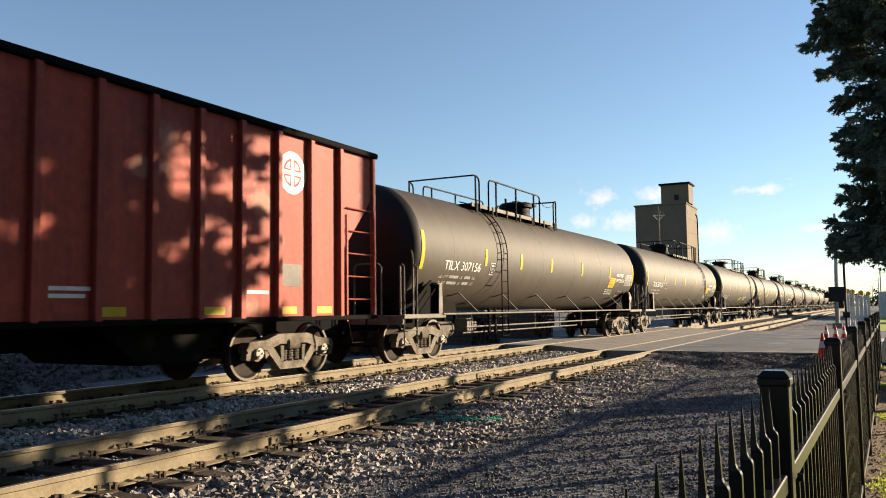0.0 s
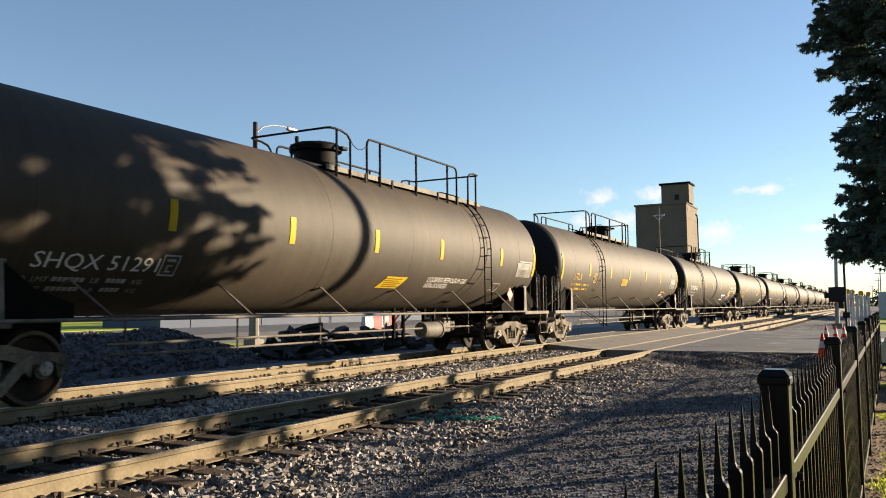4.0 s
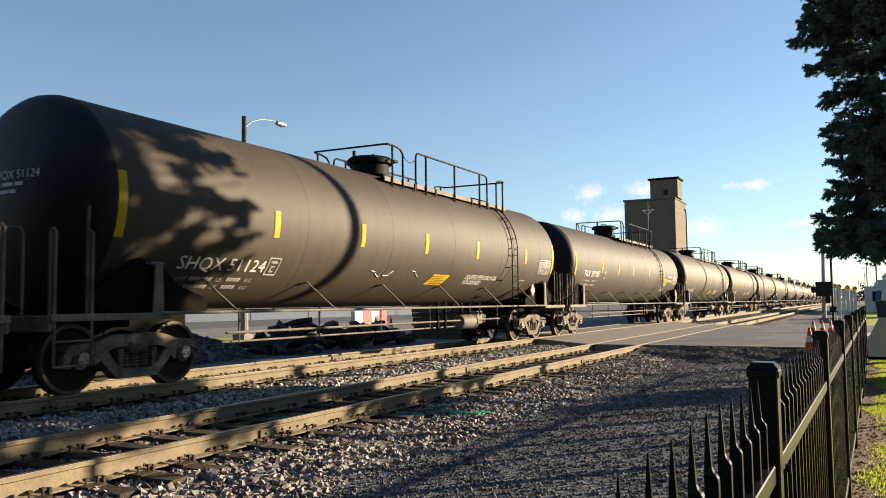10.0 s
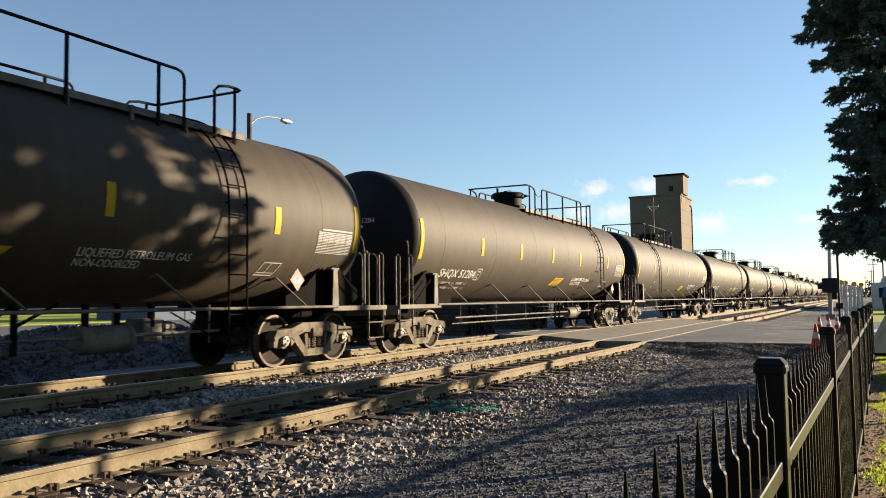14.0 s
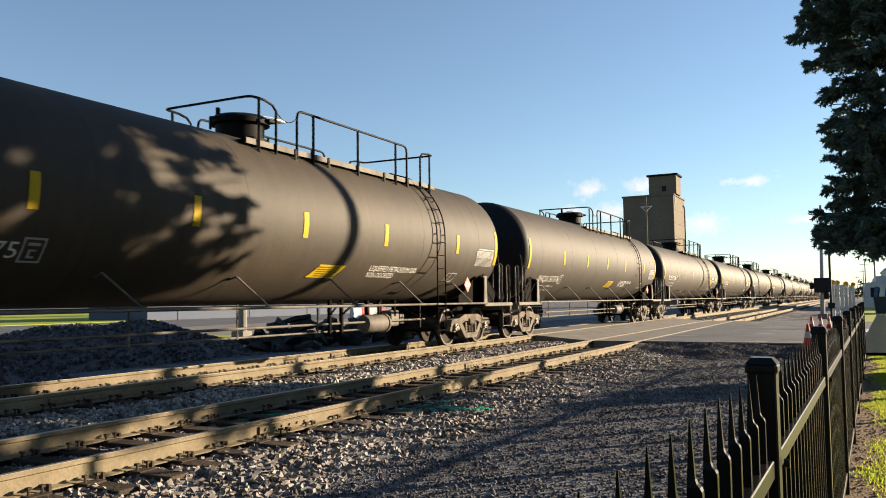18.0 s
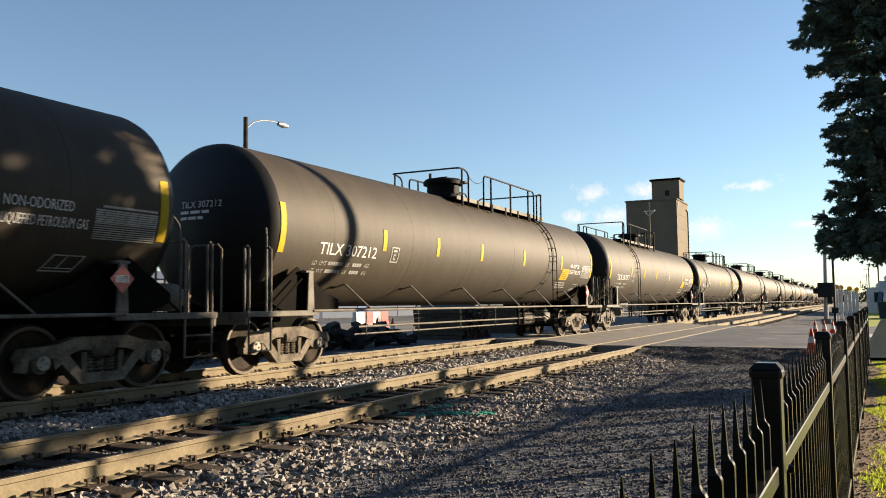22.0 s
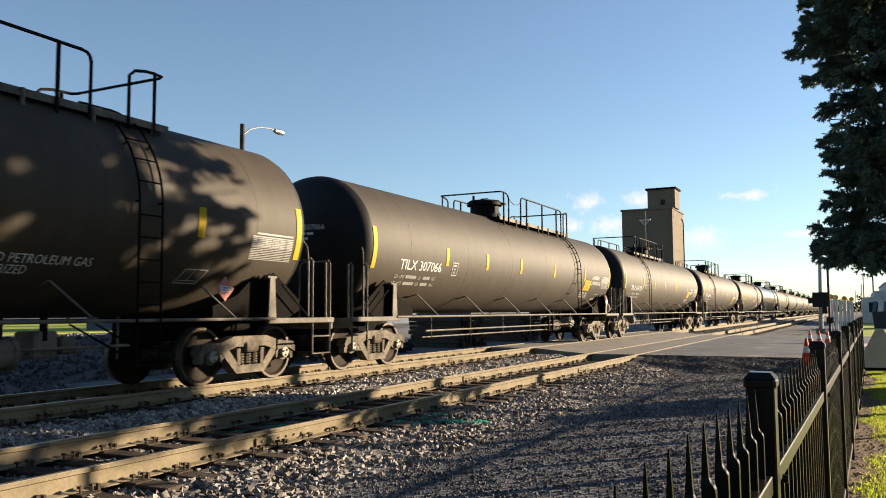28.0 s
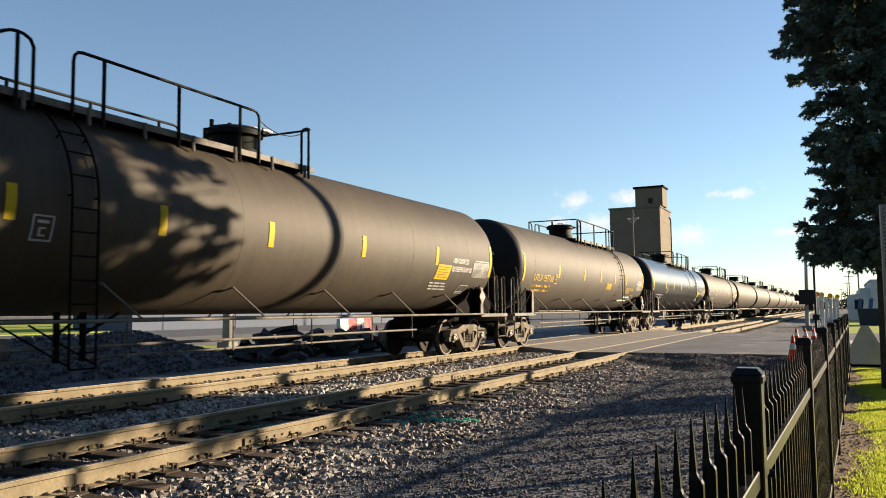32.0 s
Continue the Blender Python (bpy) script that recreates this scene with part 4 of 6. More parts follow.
r = random.Random(51)
far_trees("tree_line", [(r.uniform(4, 40), 190 + 6 * k, r.uniform(4, 8), r.uniform(3, 6)) for k in range(10)] +
          [(-60 + 14 * k + r.uniform(-4, 4), 700 + r.uniform(-30, 30), r.uniform(8, 13), 9) for k in range(14)], "distant line of green trees on the horizon", 52)
far_trees("tree_line", [(-52 - r.uniform(0, 8), -10 + 7 * k, r.uniform(6, 10), r.uniform(2.5, 4)) for k in range(6)], "green trees across the street", 53)

# ---- clouds ----
for x, z, w, h in ((-445, 220, 91, 59.8), (-342, 218, 93.6, 52), (-405, 172, 124.8, 57.2), (-239, 140, 130, 65), (-151, 207, 93.6, 28.6), (-185, 208, 52, 23.4), (-68, 134, 124.8, 22.1), (-480, 172, 78, 44.2)):
    puff = Shape().add([(-w / 2, 0, -h / 2), (w / 2, 0, -h / 2), (w / 2, 0, h / 2), (-w / 2, 0, h / 2)], [(0, 1, 2, 3)])
    solid("cloud", puff, M_CLOUD, "small white cumulus cloud low in the sky", "cloud", "clouds", "stuff", at=pose(x, 1500, z))

# ---- train ----
R_TANK, Z_TANK = 1.5, 2.58
# half length of the barrel, length over the couplers, distance of the saddle plates and of the trucks from the middle
SIZES = {"mid": (8.87, 20.22, 8.08, 8.14), "rear": (8.87, 20.22, 8.08, 8.14), "shq": (8.46, 19.36, 7.73, 7.70), "shm": (8.46, 19.36, 7.73, 7.70),
         "utr": (8.36, 19.36, 7.73, 7.70), "utm": (8.64, 19.88, 7.90, 7.90)}


def use(kind):
    """Two builds of car: the one marked with a plain number is a little slimmer."""
    global R_TANK, Z_TANK
    R_TANK, Z_TANK = (1.5, 2.58) if kind[:2] == "sh" else (1.44, 2.55)


WHEEL_R = 0.457
CAR_X = MAIN


def on_tank(y, a, off=0.0):
    """A point on the barrel: y along, a degrees up from the side that faces the siding."""
    r = R_TANK + off
    return (r * math.cos(radians(a)), y, Z_TANK + r * math.sin(radians(a)))


def patch(y0, y1, a0, a1, off=0.006, slant=0.0):
    """A thin plate bent round the barrel."""
    s = Shape()
    n = max(2, int(abs(a1 - a0) / 4) + 1)
    for o in (off - 0.004, off + 0.003):
        for i in range(n + 1):
            a = a0 + (a1 - a0) * i / n
            d = slant * (i / n - 0.5)
            s.v += [on_tank(y0 + d, a, o), on_tank(y1 + d, a, o)]
    m = 2 * (n + 1)
    for i in range(n):
        s.f += [(2 * i, 2 * i + 1, 2 * i + 3, 2 * i + 2), (m + 2 * i, m + 2 * i + 2, m + 2 * i + 3, m + 2 * i + 1),
                (2 * i, 2 * i + 2, m + 2 * i + 2, m + 2 * i), (2 * i + 1, m + 2 * i + 1, m + 2 * i + 3, 2 * i + 3)]
    s.f += [(0, m, m + 1, 1), (2 * n, 2 * n + 1, m + 2 * n + 1, m + 2 * n)]
    return s


def lettering(text, height):
    """A line of text as flat points and faces: x along, y up."""
    v, f = LETTERS[text]
    return [(p[0] * height, p[1] * height, 0) for p in v], f


def tank_text(text, height, y, a, width=None):
    """Lettering wrapped on the barrel, starting at y, its foot a degrees up."""
    v, f = lettering(text, height)
    k = 1.0
    if width:
        k = width / max(p[0] for p in v)
    s = Shape()
    s.add([on_tank(y + p[0] * k, a + math.degrees(p[1] / R_TANK), 0.022 if text == "ODORIZED" else 0.008) for p in v], f)
    return s


def bars(y, a, rows):
    """Small print that cannot be read: thin bars; rows of (down, start, length, height)."""
    s = Shape()
    for down, y0, ln, h in rows:
        a1 = a - math.degrees(down / R_TANK)
        q = patch(y + y0, y + y0 + ln, a1 - math.degrees(h / R_TANK), a1)
        s.add(q.v, q.f)
    return s


# shared meshes
def tank_meshes(kind):
    use(kind)
    h = SIZES[kind][0]
    head = [(R_TANK, h)] + [(R_TANK * math.cos(u), h + 0.55 * math.sin(u)) for u in [math.pi / 2 * i / 8 for i in range(1, 8)]] + [(0.02, h + 0.55)]
    return {"tank": Shape().lathe([(R_TANK, y) for y in (-h, -h + 0.25, -4.0, 0.0, 4.0, h - 0.25, h)], "Y", 56, (0, 0, Z_TANK)).mesh("tank", True),
            "tank_head": Shape().lathe(head, "Y", 56, (0, 0, Z_TANK)).mesh("tank_head", True),
            "weld_seam": Shape().lathe([(R_TANK - 0.01, -0.012), (R_TANK + 0.002, -0.007), (R_TANK + 0.002, 0.007), (R_TANK - 0.01, 0.012)], "Y", 56, (0, 0, Z_TANK), ring=True).mesh("weld_seam"),
            "strip": patch(-0.07, 0.07, -13, 4).mesh("reflective_strip"), "end_strip": patch(-0.07, 0.07, -21, 13).mesh("reflective_strip")}


TANK_PARTS = {k: tank_meshes(k) for k in ("mid", "shq", "utr", "utm")}
TANK_PARTS.update(rear=TANK_PARTS["mid"], shm=TANK_PARTS["shq"])


def wheelset_mesh():
    s = Shape()
    s.rod((-1.0, 0, 0), (1.0, 0, 0), 0.085, 12)
    for e in (-1, 1):
        prof = [(0.10, 0.62), (0.13, 0.62), (0.15, 0.68), (0.36, 0.700), (0.40, 0.675), (WHEEL_R + 0.026, 0.682), (WHEEL_R + 0.026, 0.706), (WHEEL_R + 0.004, 0.722),
                (WHEEL_R - 0.002, 0.80), (0.40, 0.812), (0.37, 0.775), (0.16, 0.745), (0.14, 0.83), (0.10, 0.83)]
        s.lathe([(r, e * h) for r, h in prof], "X", 26)
    return s.mesh("wheelset", True)


ME_WHEELSET = wheelset_mesh()
ME_RIM = [Shape().lathe([(WHEEL_R - 0.01, e * 0.725), (WHEEL_R + 0.003, e * 0.726), (WHEEL_R + 0.002, e * 0.805), (WHEEL_R - 0.004, e * 0.816),
                         (WHEEL_R - 0.045, e * 0.816), (WHEEL_R - 0.05, e * 0.806), (WHEEL_R - 0.01, e * 0.80)], "X", 32, ring=True).mesh("tread", True) for e in (-1, 1)]
# end cap of the axle with three bolts, so that its turning shows
def axle_cap(e):
    s = Shape().lathe([(0.02, e * 1.0), (0.095, e * 1.0), (0.09, e * 1.075), (0.02, e * 1.08)], "X", 14)
    for k in range(3):
        a = 2.094 * k
        s.rod((e * 1.07, 0.052 * math.cos(a), 0.052 * math.sin(a)), (e * 1.10, 0.052 * math.cos(a), 0.052 * math.sin(a)), 0.017, 6)
    return s.mesh("axle_cap", True)


ME_CAP = [axle_cap(e) for e in (-1, 1)]


def side_frame_mesh():
    """Cast frame: a top chord, a sagging bottom chord with a window for the springs, two pedestal jaws."""
    s = Shape()
    top = [(-1.19, 0.52), (-1.12, 0.64), (-0.72, 0.67), (-0.40, 0.76), (0.40, 0.76), (0.72, 0.67), (1.12, 0.64), (1.19, 0.52), (1.16, 0.46), (0.98, 0.54), (0.66, 0.50), (0.36, 0.59),
           (-0.36, 0.59), (-0.66, 0.50), (-0.98, 0.54), (-1.16, 0.46)]
    s.prism(top, 0.86, 1.06)
    bottom = [(-0.74, 0.55), (-0.34, 0.16), (0.34, 0.16), (0.74, 0.55), (0.54, 0.57), (0.29, 0.29), (-0.29, 0.29), (-0.54, 0.57)]
    s.prism(bottom, 0.87, 1.05)
    for e in (-1, 1):
        s.prism([(e * 1.16, 0.56), (e * 1.17, 0.36), (e * 1.08, 0.34), (e * 1.04, 0.52)], 0.90, 1.03)
        s.prism([(e * 0.74, 0.53), (e * 0.70, 0.36), (e * 0.60, 0.44), (e * 0.62, 0.54)], 0.88, 1.04)
        s.prism([(e * 0.34, 0.56), (e * 0.31, 0.28), (e * 0.25, 0.28), (e * 0.25, 0.56)], 0.88, 1.05)
    return s.mesh("side_frame")


ME_FRAME = side_frame_mesh()
ME_ADAPTER = Shape().box(0.90, 1.03, -0.12, 0.12, 0.50, 0.58, bev=0.01).lathe([(0.03, 0.90), (0.135, 0.90), (0.135, 1.02), (0.03, 1.02)], "X", 16, (0, 0, WHEEL_R)).mesh("bearing")
ME_SPRING = Shape().tube([(0.955 + 0.062 * math.cos(a), 0.062 * math.sin(a), 0.29 + 0.21 * a / (2 * math.pi * 5)) for a in [2 * math.pi * 5 * i / 40 for i in range(41)]], 0.017, 4).mesh("spring")
ME_BOLSTER = Shape().box(-1.10, 1.10, -0.17, 0.17, 0.50, 0.66, bev=0.03).lathe([(0.02, 0.62), (0.20, 0.62), (0.20, 0.78), (0.02, 0.78)], "Z", 16).mesh("bolster")
ME_BEAM = Shape()
for e in (-1, 1):
    ME_BEAM.rod((-0.75, e * 0.36, 0.36), (0.75, e * 0.36, 0.36), 0.04, 8)
    for x in (-0.75, 0.75):
        ME_BEAM.box(x - 0.05, x + 0.05, min(e * 0.34, e * 0.43), max(e * 0.34, e * 0.43), 0.26, 0.52, bev=0.02)
ME_BEAM = ME_BEAM.mesh("brake_beam")


def add_truck(car, y):
    truck = part("truck", ME_BOLSTER, M_TRUCK, car, "dusty cast steel truck", at=pose(0, y, 0))
    for s in (0, 180):
        part("side_frame", ME_FRAME, M_TRUCK, truck, at=pose(0, 0, 0, 0, 0, s))
        for yy in (-0.17, 0.0, 0.17):
            part("spring", ME_SPRING, M_TRUCK, truck, at=pose(0, 0, 0, 0, 0, s) @ pose(0, yy, 0))
        for yy in (-0.889, 0.889):
            part("bearing", ME_ADAPTER, M_TRUCK, truck, at=pose(0, 0, 0, 0, 0, s) @ pose(0, yy, 0))
    part("brake_beam", ME_BEAM, M_UNDER, truck)
    for yy in (-0.889, 0.889):
        for nm, me, mt in (("wheelset", ME_WHEELSET, M_WHEEL), ("tread", ME_RIM[0], M_TREAD), ("tread", ME_RIM[1], M_TREAD), ("axle_cap", ME_CAP[0], M_CAP), ("axle_cap", ME_CAP[1], M_CAP)):
            w = part(nm, me, mt, truck)
            w.matrix_parent_inverse = pose(0, yy, WHEEL_R)
            WHEELS.append(w)
    return truck


WHEELS = []
COUPLER = Shape().box(-0.10, 0.10, 8.5, 9.28, 0.72, 0.92, bev=0.02).box(-0.17, 0.13, 9.22, 9.46, 0.66, 0.97, bev=0.05)
ME_COUPLER = COUPLER.mesh("coupler")
ME_HOSE = Shape().tube([(0.28, 9.0, 0.78), (0.29, 9.2, 0.70), (0.27, 9.35, 0.52), (0.25, 9.46, 0.45)], 0.028, 7).mesh("brake_hose")
ME_SILL = Shape().box(-0.24, 0.24, 5.6, 9.0, 0.70, 1.06, bev=0.02).box(-0.55, 0.55, 7.0, 7.9, 0.84, 1.14, bev=0.03).mesh("stub_sill")
ME_BOLST, ME_FLANGE = [], []
for e in (-1, 1):
    # saddle plate that rises from the end sill to the barrel, closed by a gusset towards the end of the car
    o = [(e * 0.30, 1.02), (e * 1.44, 1.02), (e * 1.40, 1.70), (e * 1.30, 1.76), (e * 1.02, 1.42), (e * 0.62, 1.18), (e * 0.30, 1.11)]
    ME_BOLST.append(Shape().prism(o, 7.33, 7.37, "Y").mesh("saddle_plate"))
    # side gusset with an oval hole: a plate from the flange down to the platform
    ME_BOLST.append(Shape().prism([(7.36, 1.05), (7.36, 1.68), (7.55, 1.80), (7.66, 1.74), (8.30, 1.32), (8.30, 1.20), (7.95, 1.05)], e * 1.30, e * 1.33, "X").mesh("gusset"))
    ME_BOLST.append(Shape().prism([(7.34, 1.05), (7.34, 1.64), (7.16, 1.74), (6.75, 1.42), (6.2, 1.24), (6.2, 1.05)], e * 1.22, e * 1.25, "X").mesh("gusset"))
    ME_BOLST.append(Shape().box(min(e * 0.2, e * 1.46), max(e * 0.2, e * 1.46), 7.15, 7.55, 0.96, 1.02, bev=0.01).mesh("body_bolster"))
    ME_FLANGE.append(Shape().prism([(7.25, 0.98), (7.45, 0.98), (7.41, 1.72), (7.29, 1.72)], e * 1.44, e * 1.47, "X").box(e * 1.40 - 0.06, e * 1.40 + 0.06, 7.24, 7.48, 1.70, 1.74, bev=0.01).mesh("saddle_flange"))
ME_PLAT = Shape().box(-1.48, 1.48, 8.40, 9.05, 0.98, 1.03, bev=0.01).box(-1.48, 1.48, 9.0, 9.06, 0.84, 1.03, bev=0.01)
for e in (-1, 1):
    ME_PLAT.box(e * 1.49 - 0.03, e * 1.49 + 0.03, 7.2, 9.05, 0.96, 1.05, bev=0.01)
ME_PLAT = ME_PLAT.mesh("end_platform")
ME_STEP = [Shape().tube([(e * 1.47, 8.44, 0.98), (e * 1.47, 8.44, 0.42), (e * 1.47, 8.97, 0.42), (e * 1.47, 8.97, 0.98)], 0.020, 6)
           .rod((e * 1.47, 8.44, 0.72), (e * 1.47, 8.97, 0.72), 0.016, 6).mesh("sill_step") for e in (-1, 1)]
ME_ENDRAIL = []
for e in (-1, 1):
    # two grab irons beside the step, a hoop across the end and a brace
    ME_ENDRAIL.append(Shape().tube([(e * 1.47, 8.44, 0.98), (e * 1.47, 8.44, 2.06), (e * 1.44, 8.44, 2.09), (e * 1.38, 8.44, 2.06), (e * 1.38, 8.44, 1.03)], 0.021, 6)
                      .tube([(e * 1.38, 8.44, 2.05), (e * 1.36, 8.42, 2.30), (e * 1.30, 8.36, 2.42)], 0.018, 6).mesh("end_handrail"))
    ME_ENDRAIL.append(Shape().tube([(e * 1.47, 8.97, 0.98), (e * 1.47, 8.97, 2.05), (e * 1.44, 8.97, 2.08), (e * 1.38, 8.97, 2.05), (e * 1.38, 8.97, 1.03)], 0.021, 6).mesh("end_handrail"))
    ME_ENDRAIL.append(Shape().tube([(e * 0.95, 9.02, 1.03), (e * 0.95, 9.02, 2.05), (e * 0.88, 9.02, 2.12), (e * 0.35, 9.02, 2.12), (e * 0.28, 9.02, 2.05), (e * 0.28, 9.02, 1.03)], 0.018, 6).mesh("end_handrail"))
    ME_ENDRAIL.append(Shape().rod((e * 1.46, 7.60, 1.60), (e * 1.46, 8.36, 1.05), 0.016, 6).mesh("brace"))
ME_RESERVOIR = Shape().lathe([(0.02, 8.02), (0.15, 8.05), (0.20, 8.14), (0.20, 8.56), (0.15, 8.65), (0.02, 8.68)], "Y", 18, (1.12, 0, 1.27)).mesh("air_reservoir", True)
p = on_tank(0, -48, 0.0)
ME_BRACKET = Shape().rod((p[0], 0, p[2]), (p[0] + 0.20, 0.02, p[2] + 0.06), 0.016, 6).rod((p[0] + 0.20, 0.02, p[2] + 0.06), (1.52, 0.42, 1.04), 0.018, 6).mesh("handrail_bracket")
bp = Shape().rod((1.02, -5.9, 0.70), (1.02, 5.2, 0.70), 0.022, 8).rod((0.92, -5.9, 0.55), (0.92, 3.0, 0.55), 0.018, 8)
for y in (-5.6, -3.4, -1.2, 1.0, 3.2, 5.0):
    bp.rod((1.02, y, 0.52), (1.02, y, 1.10), 0.016, 6)
ME_BRAKEPIPE = bp.mesh("brake_pipe")


def ladder_mesh(y):
    """Bent ladder that follows the barrel from the walkway down to a hanging step."""
    s = Shape()
    for yy in (y - 0.2, y + 0.2):
        s.tube([on_tank(yy, a, 0.07) for a in range(78, -6, -6)] + [(R_TANK + 0.07, yy, 2.0), (R_TANK + 0.07, yy, 0.45)], 0.016, 6)
        for a in (66, 34, 2):
            s.rod(on_tank(yy, a, 0), on_tank(yy, a, 0.08), 0.014, 5)
    for a in range(72, 0, -12):
        s.rod(on_tank(y - 0.2, a, 0.07), on_tank(y + 0.2, a, 0.07), 0.012, 6)
    for z in (2.45, 2.15, 1.85, 1.55, 1.25, 0.95, 0.65, 0.45):
        s.rod((R_TANK + 0.07, y - 0.2, z), (R_TANK + 0.07, y + 0.2, z), 0.012, 6)
    for yy in (y - 0.2, y + 0.2):
        s.rod((R_TANK + 0.05, yy, 0.5), (0.9, yy - 0.5, 1.0), 0.014, 6)
    return s.mesh("ladder")


RAIL_X, RAIL_TOP, RAIL_FOOT = 1.0, 4.62, 3.72
ME_FOOT = Shape().rod((0, 0, 0), (0, 0, 0.24), 0.03, 6).mesh("walkway_bracket")


def side_bay(y0, y1, x):
    """One bay of the railing along the walkway."""
    zt, zb = RAIL_TOP, RAIL_FOOT
    s = Shape()
    s.tube([(x, y0, zb), (x, y0, zt - 0.14), (x, y0 + 0.02, zt - 0.06), (x, y0 + 0.07, zt - 0.015), (x, y0 + 0.15, zt), (x, y1 - 0.15, zt), (x, y1 - 0.07, zt - 0.015), (x, y1 - 0.02, zt - 0.06), (x, y1, zt - 0.14), (x, y1, zb)], 0.024, 6)
    k = max(1, int((y1 - y0) / 1.25))
    for i in range(k):
        y = y0 + 0.5 + (y1 - y0 - 1.0) * i / max(1, k - 1)
        s.rod((x, y, zb - 0.06), (x, y, zt), 0.028, 6)
    return s


def end_hoop(y, back):
    """The railing across one end of the walkway; its two ends turn back by so much and go down."""
    zt, zb = RAIL_TOP, RAIL_FOOT
    pts = []
    for e in (1, -1):
        q = [(e * RAIL_X, y + back, zb), (e * RAIL_X, y + back, zt - 0.14), (e * RAIL_X, y + back * 0.85, zt - 0.05), (e * RAIL_X, y + back * 0.55, zt - 0.008), (e * RAIL_X, y + back * 0.3, zt),
             (e * (RAIL_X - 0.03), y + back * 0.06, zt), (e * (RAIL_X - 0.12), y, zt)]
        pts += q if e == 1 else q[::-1]
    s = Shape().tube(pts, 0.024, 6)
    for e in (1, -1):
        s.rod((e * RAIL_X, y + back * 0.3, zb - 0.06), (e * RAIL_X, y + back * 0.3, zt), 0.026, 6)
    return s


def tank_car(kind, tank_mat=None):
    """kind 'mid': the ladder stands at mid-walkway ahead of the dome; 'rear': the dome is in front, the ladder behind."""
    car = thing("tank_car", "long black dusty pressure tank car on the main track", "tank car")
    half_long, over, saddle, truck_y = SIZES[kind]
    use(kind)
    tp = TANK_PARTS[kind]
    for s in (0, 180):
        part("tank_head", tp["tank_head"], M_HEAD, car, "rounded tank end with its shade put into the black", at=pose(0, 0, 0, 0, 0, s), smooth=True)
    barrel = tp["tank"].copy() if tank_mat else tp["tank"]
    if tank_mat:
        barrel.materials.clear()
    part("tank", barrel, tank_mat or M_TANK, car, "black cylindrical tank under brown dust" if not tank_mat else "glossy new black tank", smooth=True)
    tilx = (-5.52, -3.17, -0.74, 2.22, 5.53)
    for y in {"mid": tilx, "rear": tilx, "shq": (-5.22, -2.60, 0.02, 2.74, 6.07), "shm": (-5.5, -2.7, 0.05, 2.80, 5.60),
              "utm": (-5.75, -3.16, -0.50, 2.17, 4.92), "utr": (-4.86, -1.80, 0.53, 2.83, 4.90)}[kind]:
        part("reflective_strip", tp["strip"], M_YELLOW, car, "yellow reflective strip", at=pose(0, y, 0))
    for y in (-half_long + 0.07, half_long - 0.07):
        part("reflective_strip", tp["end_strip"], M_YELLOW, car, "yellow reflective strip", at=pose(0, y, 0))
    for y in (-7.3, -4.35, -1.45, 1.45, 4.35, 7.3):
        part("weld_seam", tp["weld_seam"], tank_mat or M_TANK, car, at=pose(0, y, 0))
    # ladder, dome, crossbars of the two hoops, side bay, low rail on the far side
    lad, dome, e0, e1, b0, b1, c0, c1, back = {"mid": (-4.55, -0.05, -5.28, 1.01, -4.37, -0.55, -4.4, -0.4, 0.32), "rear": (4.60, -0.10, -1.15, 5.00, 0.37, 4.20, -0.2, 3.5, 0.55),
                                               "shq": (5.03, 0.02, -0.85, 5.77, 0.41, 4.47, 0.0, 4.1, 0.66), "shm": (-4.75, 0.0, -5.4, 1.0, -4.5, -0.5, -4.4, -0.4, 0.5),
                                               "utm": (-4.4, 0.10, -4.9, 1.18, -4.1, 0.62, -4.0, -0.3, 0.55), "utr": (3.95, -0.24, -1.26, 4.50, -1.22, 3.62, -0.4, 2.9, 0.5)}[kind]
    part("ladder", ladder_mesh(lad), M_UNDER, car)
    part("walkway", Shape().box(-0.96, -0.50, e0 - 0.1, e1 + 0.1, 3.84, 3.88, bev=0.008).box(0.50, 0.96, e0 - 0.1, e1 + 0.1, 3.84, 3.88, bev=0.008), M_UNDER, car)
    part("railing", end_hoop(e0, back), M_RAILPIPE, car)
    part("railing", side_bay(b0, b1, RAIL_X), M_RAILPIPE, car)
    part("railing", side_bay(c0, c1, -RAIL_X), M_RAILPIPE, car)
    part("railing", end_hoop(e1, -back), M_RAILPIPE, car)
    for k in range(7):
        y = e0 + 0.2 + (e1 - e0 - 0.4) * k / 6
        for e in (-1, 1):
            part("walkway_bracket", ME_FOOT, M_PIPE, car, at=pose(e * 0.99, y, 3.66))
    d = part("dome", Shape().lathe([(0.02, 4.00), (0.50, 4.00), (0.50, 4.10), (0.44, 4.11), (0.44, 4.36), (0.54, 4.37), (0.54, 4.46), (0.47, 4.52), (0.02, 4.55)], "Z", 28, (0, dome, 0)), M_RAILPIPE, car, "black valve housing", smooth=True)
    chain = (b1, e1 - back) if kind[-1] in "dm" else (e0 + back, b0)
    part("safety_chain", Shape().tube([(RAIL_X, chain[0] + (chain[1] - chain[0]) * u, 4.48 - 0.55 * u * (1 - u)) for u in (0, 0.15, 0.3, 0.5, 0.7, 0.85, 1)], 0.009, 5), M_RAILPIPE, car)
    part("walkway_edge", Shape().box(0.96, 0.985, e0 - 0.1, e1 + 0.1, 3.80, 3.90), M_PIPE, car)
    part("latch", Shape().box(0.40, 0.60, dome + 0.1, dome + 0.3, 4.40, 4.46, bev=0.01), M_RAILPIPE, d)
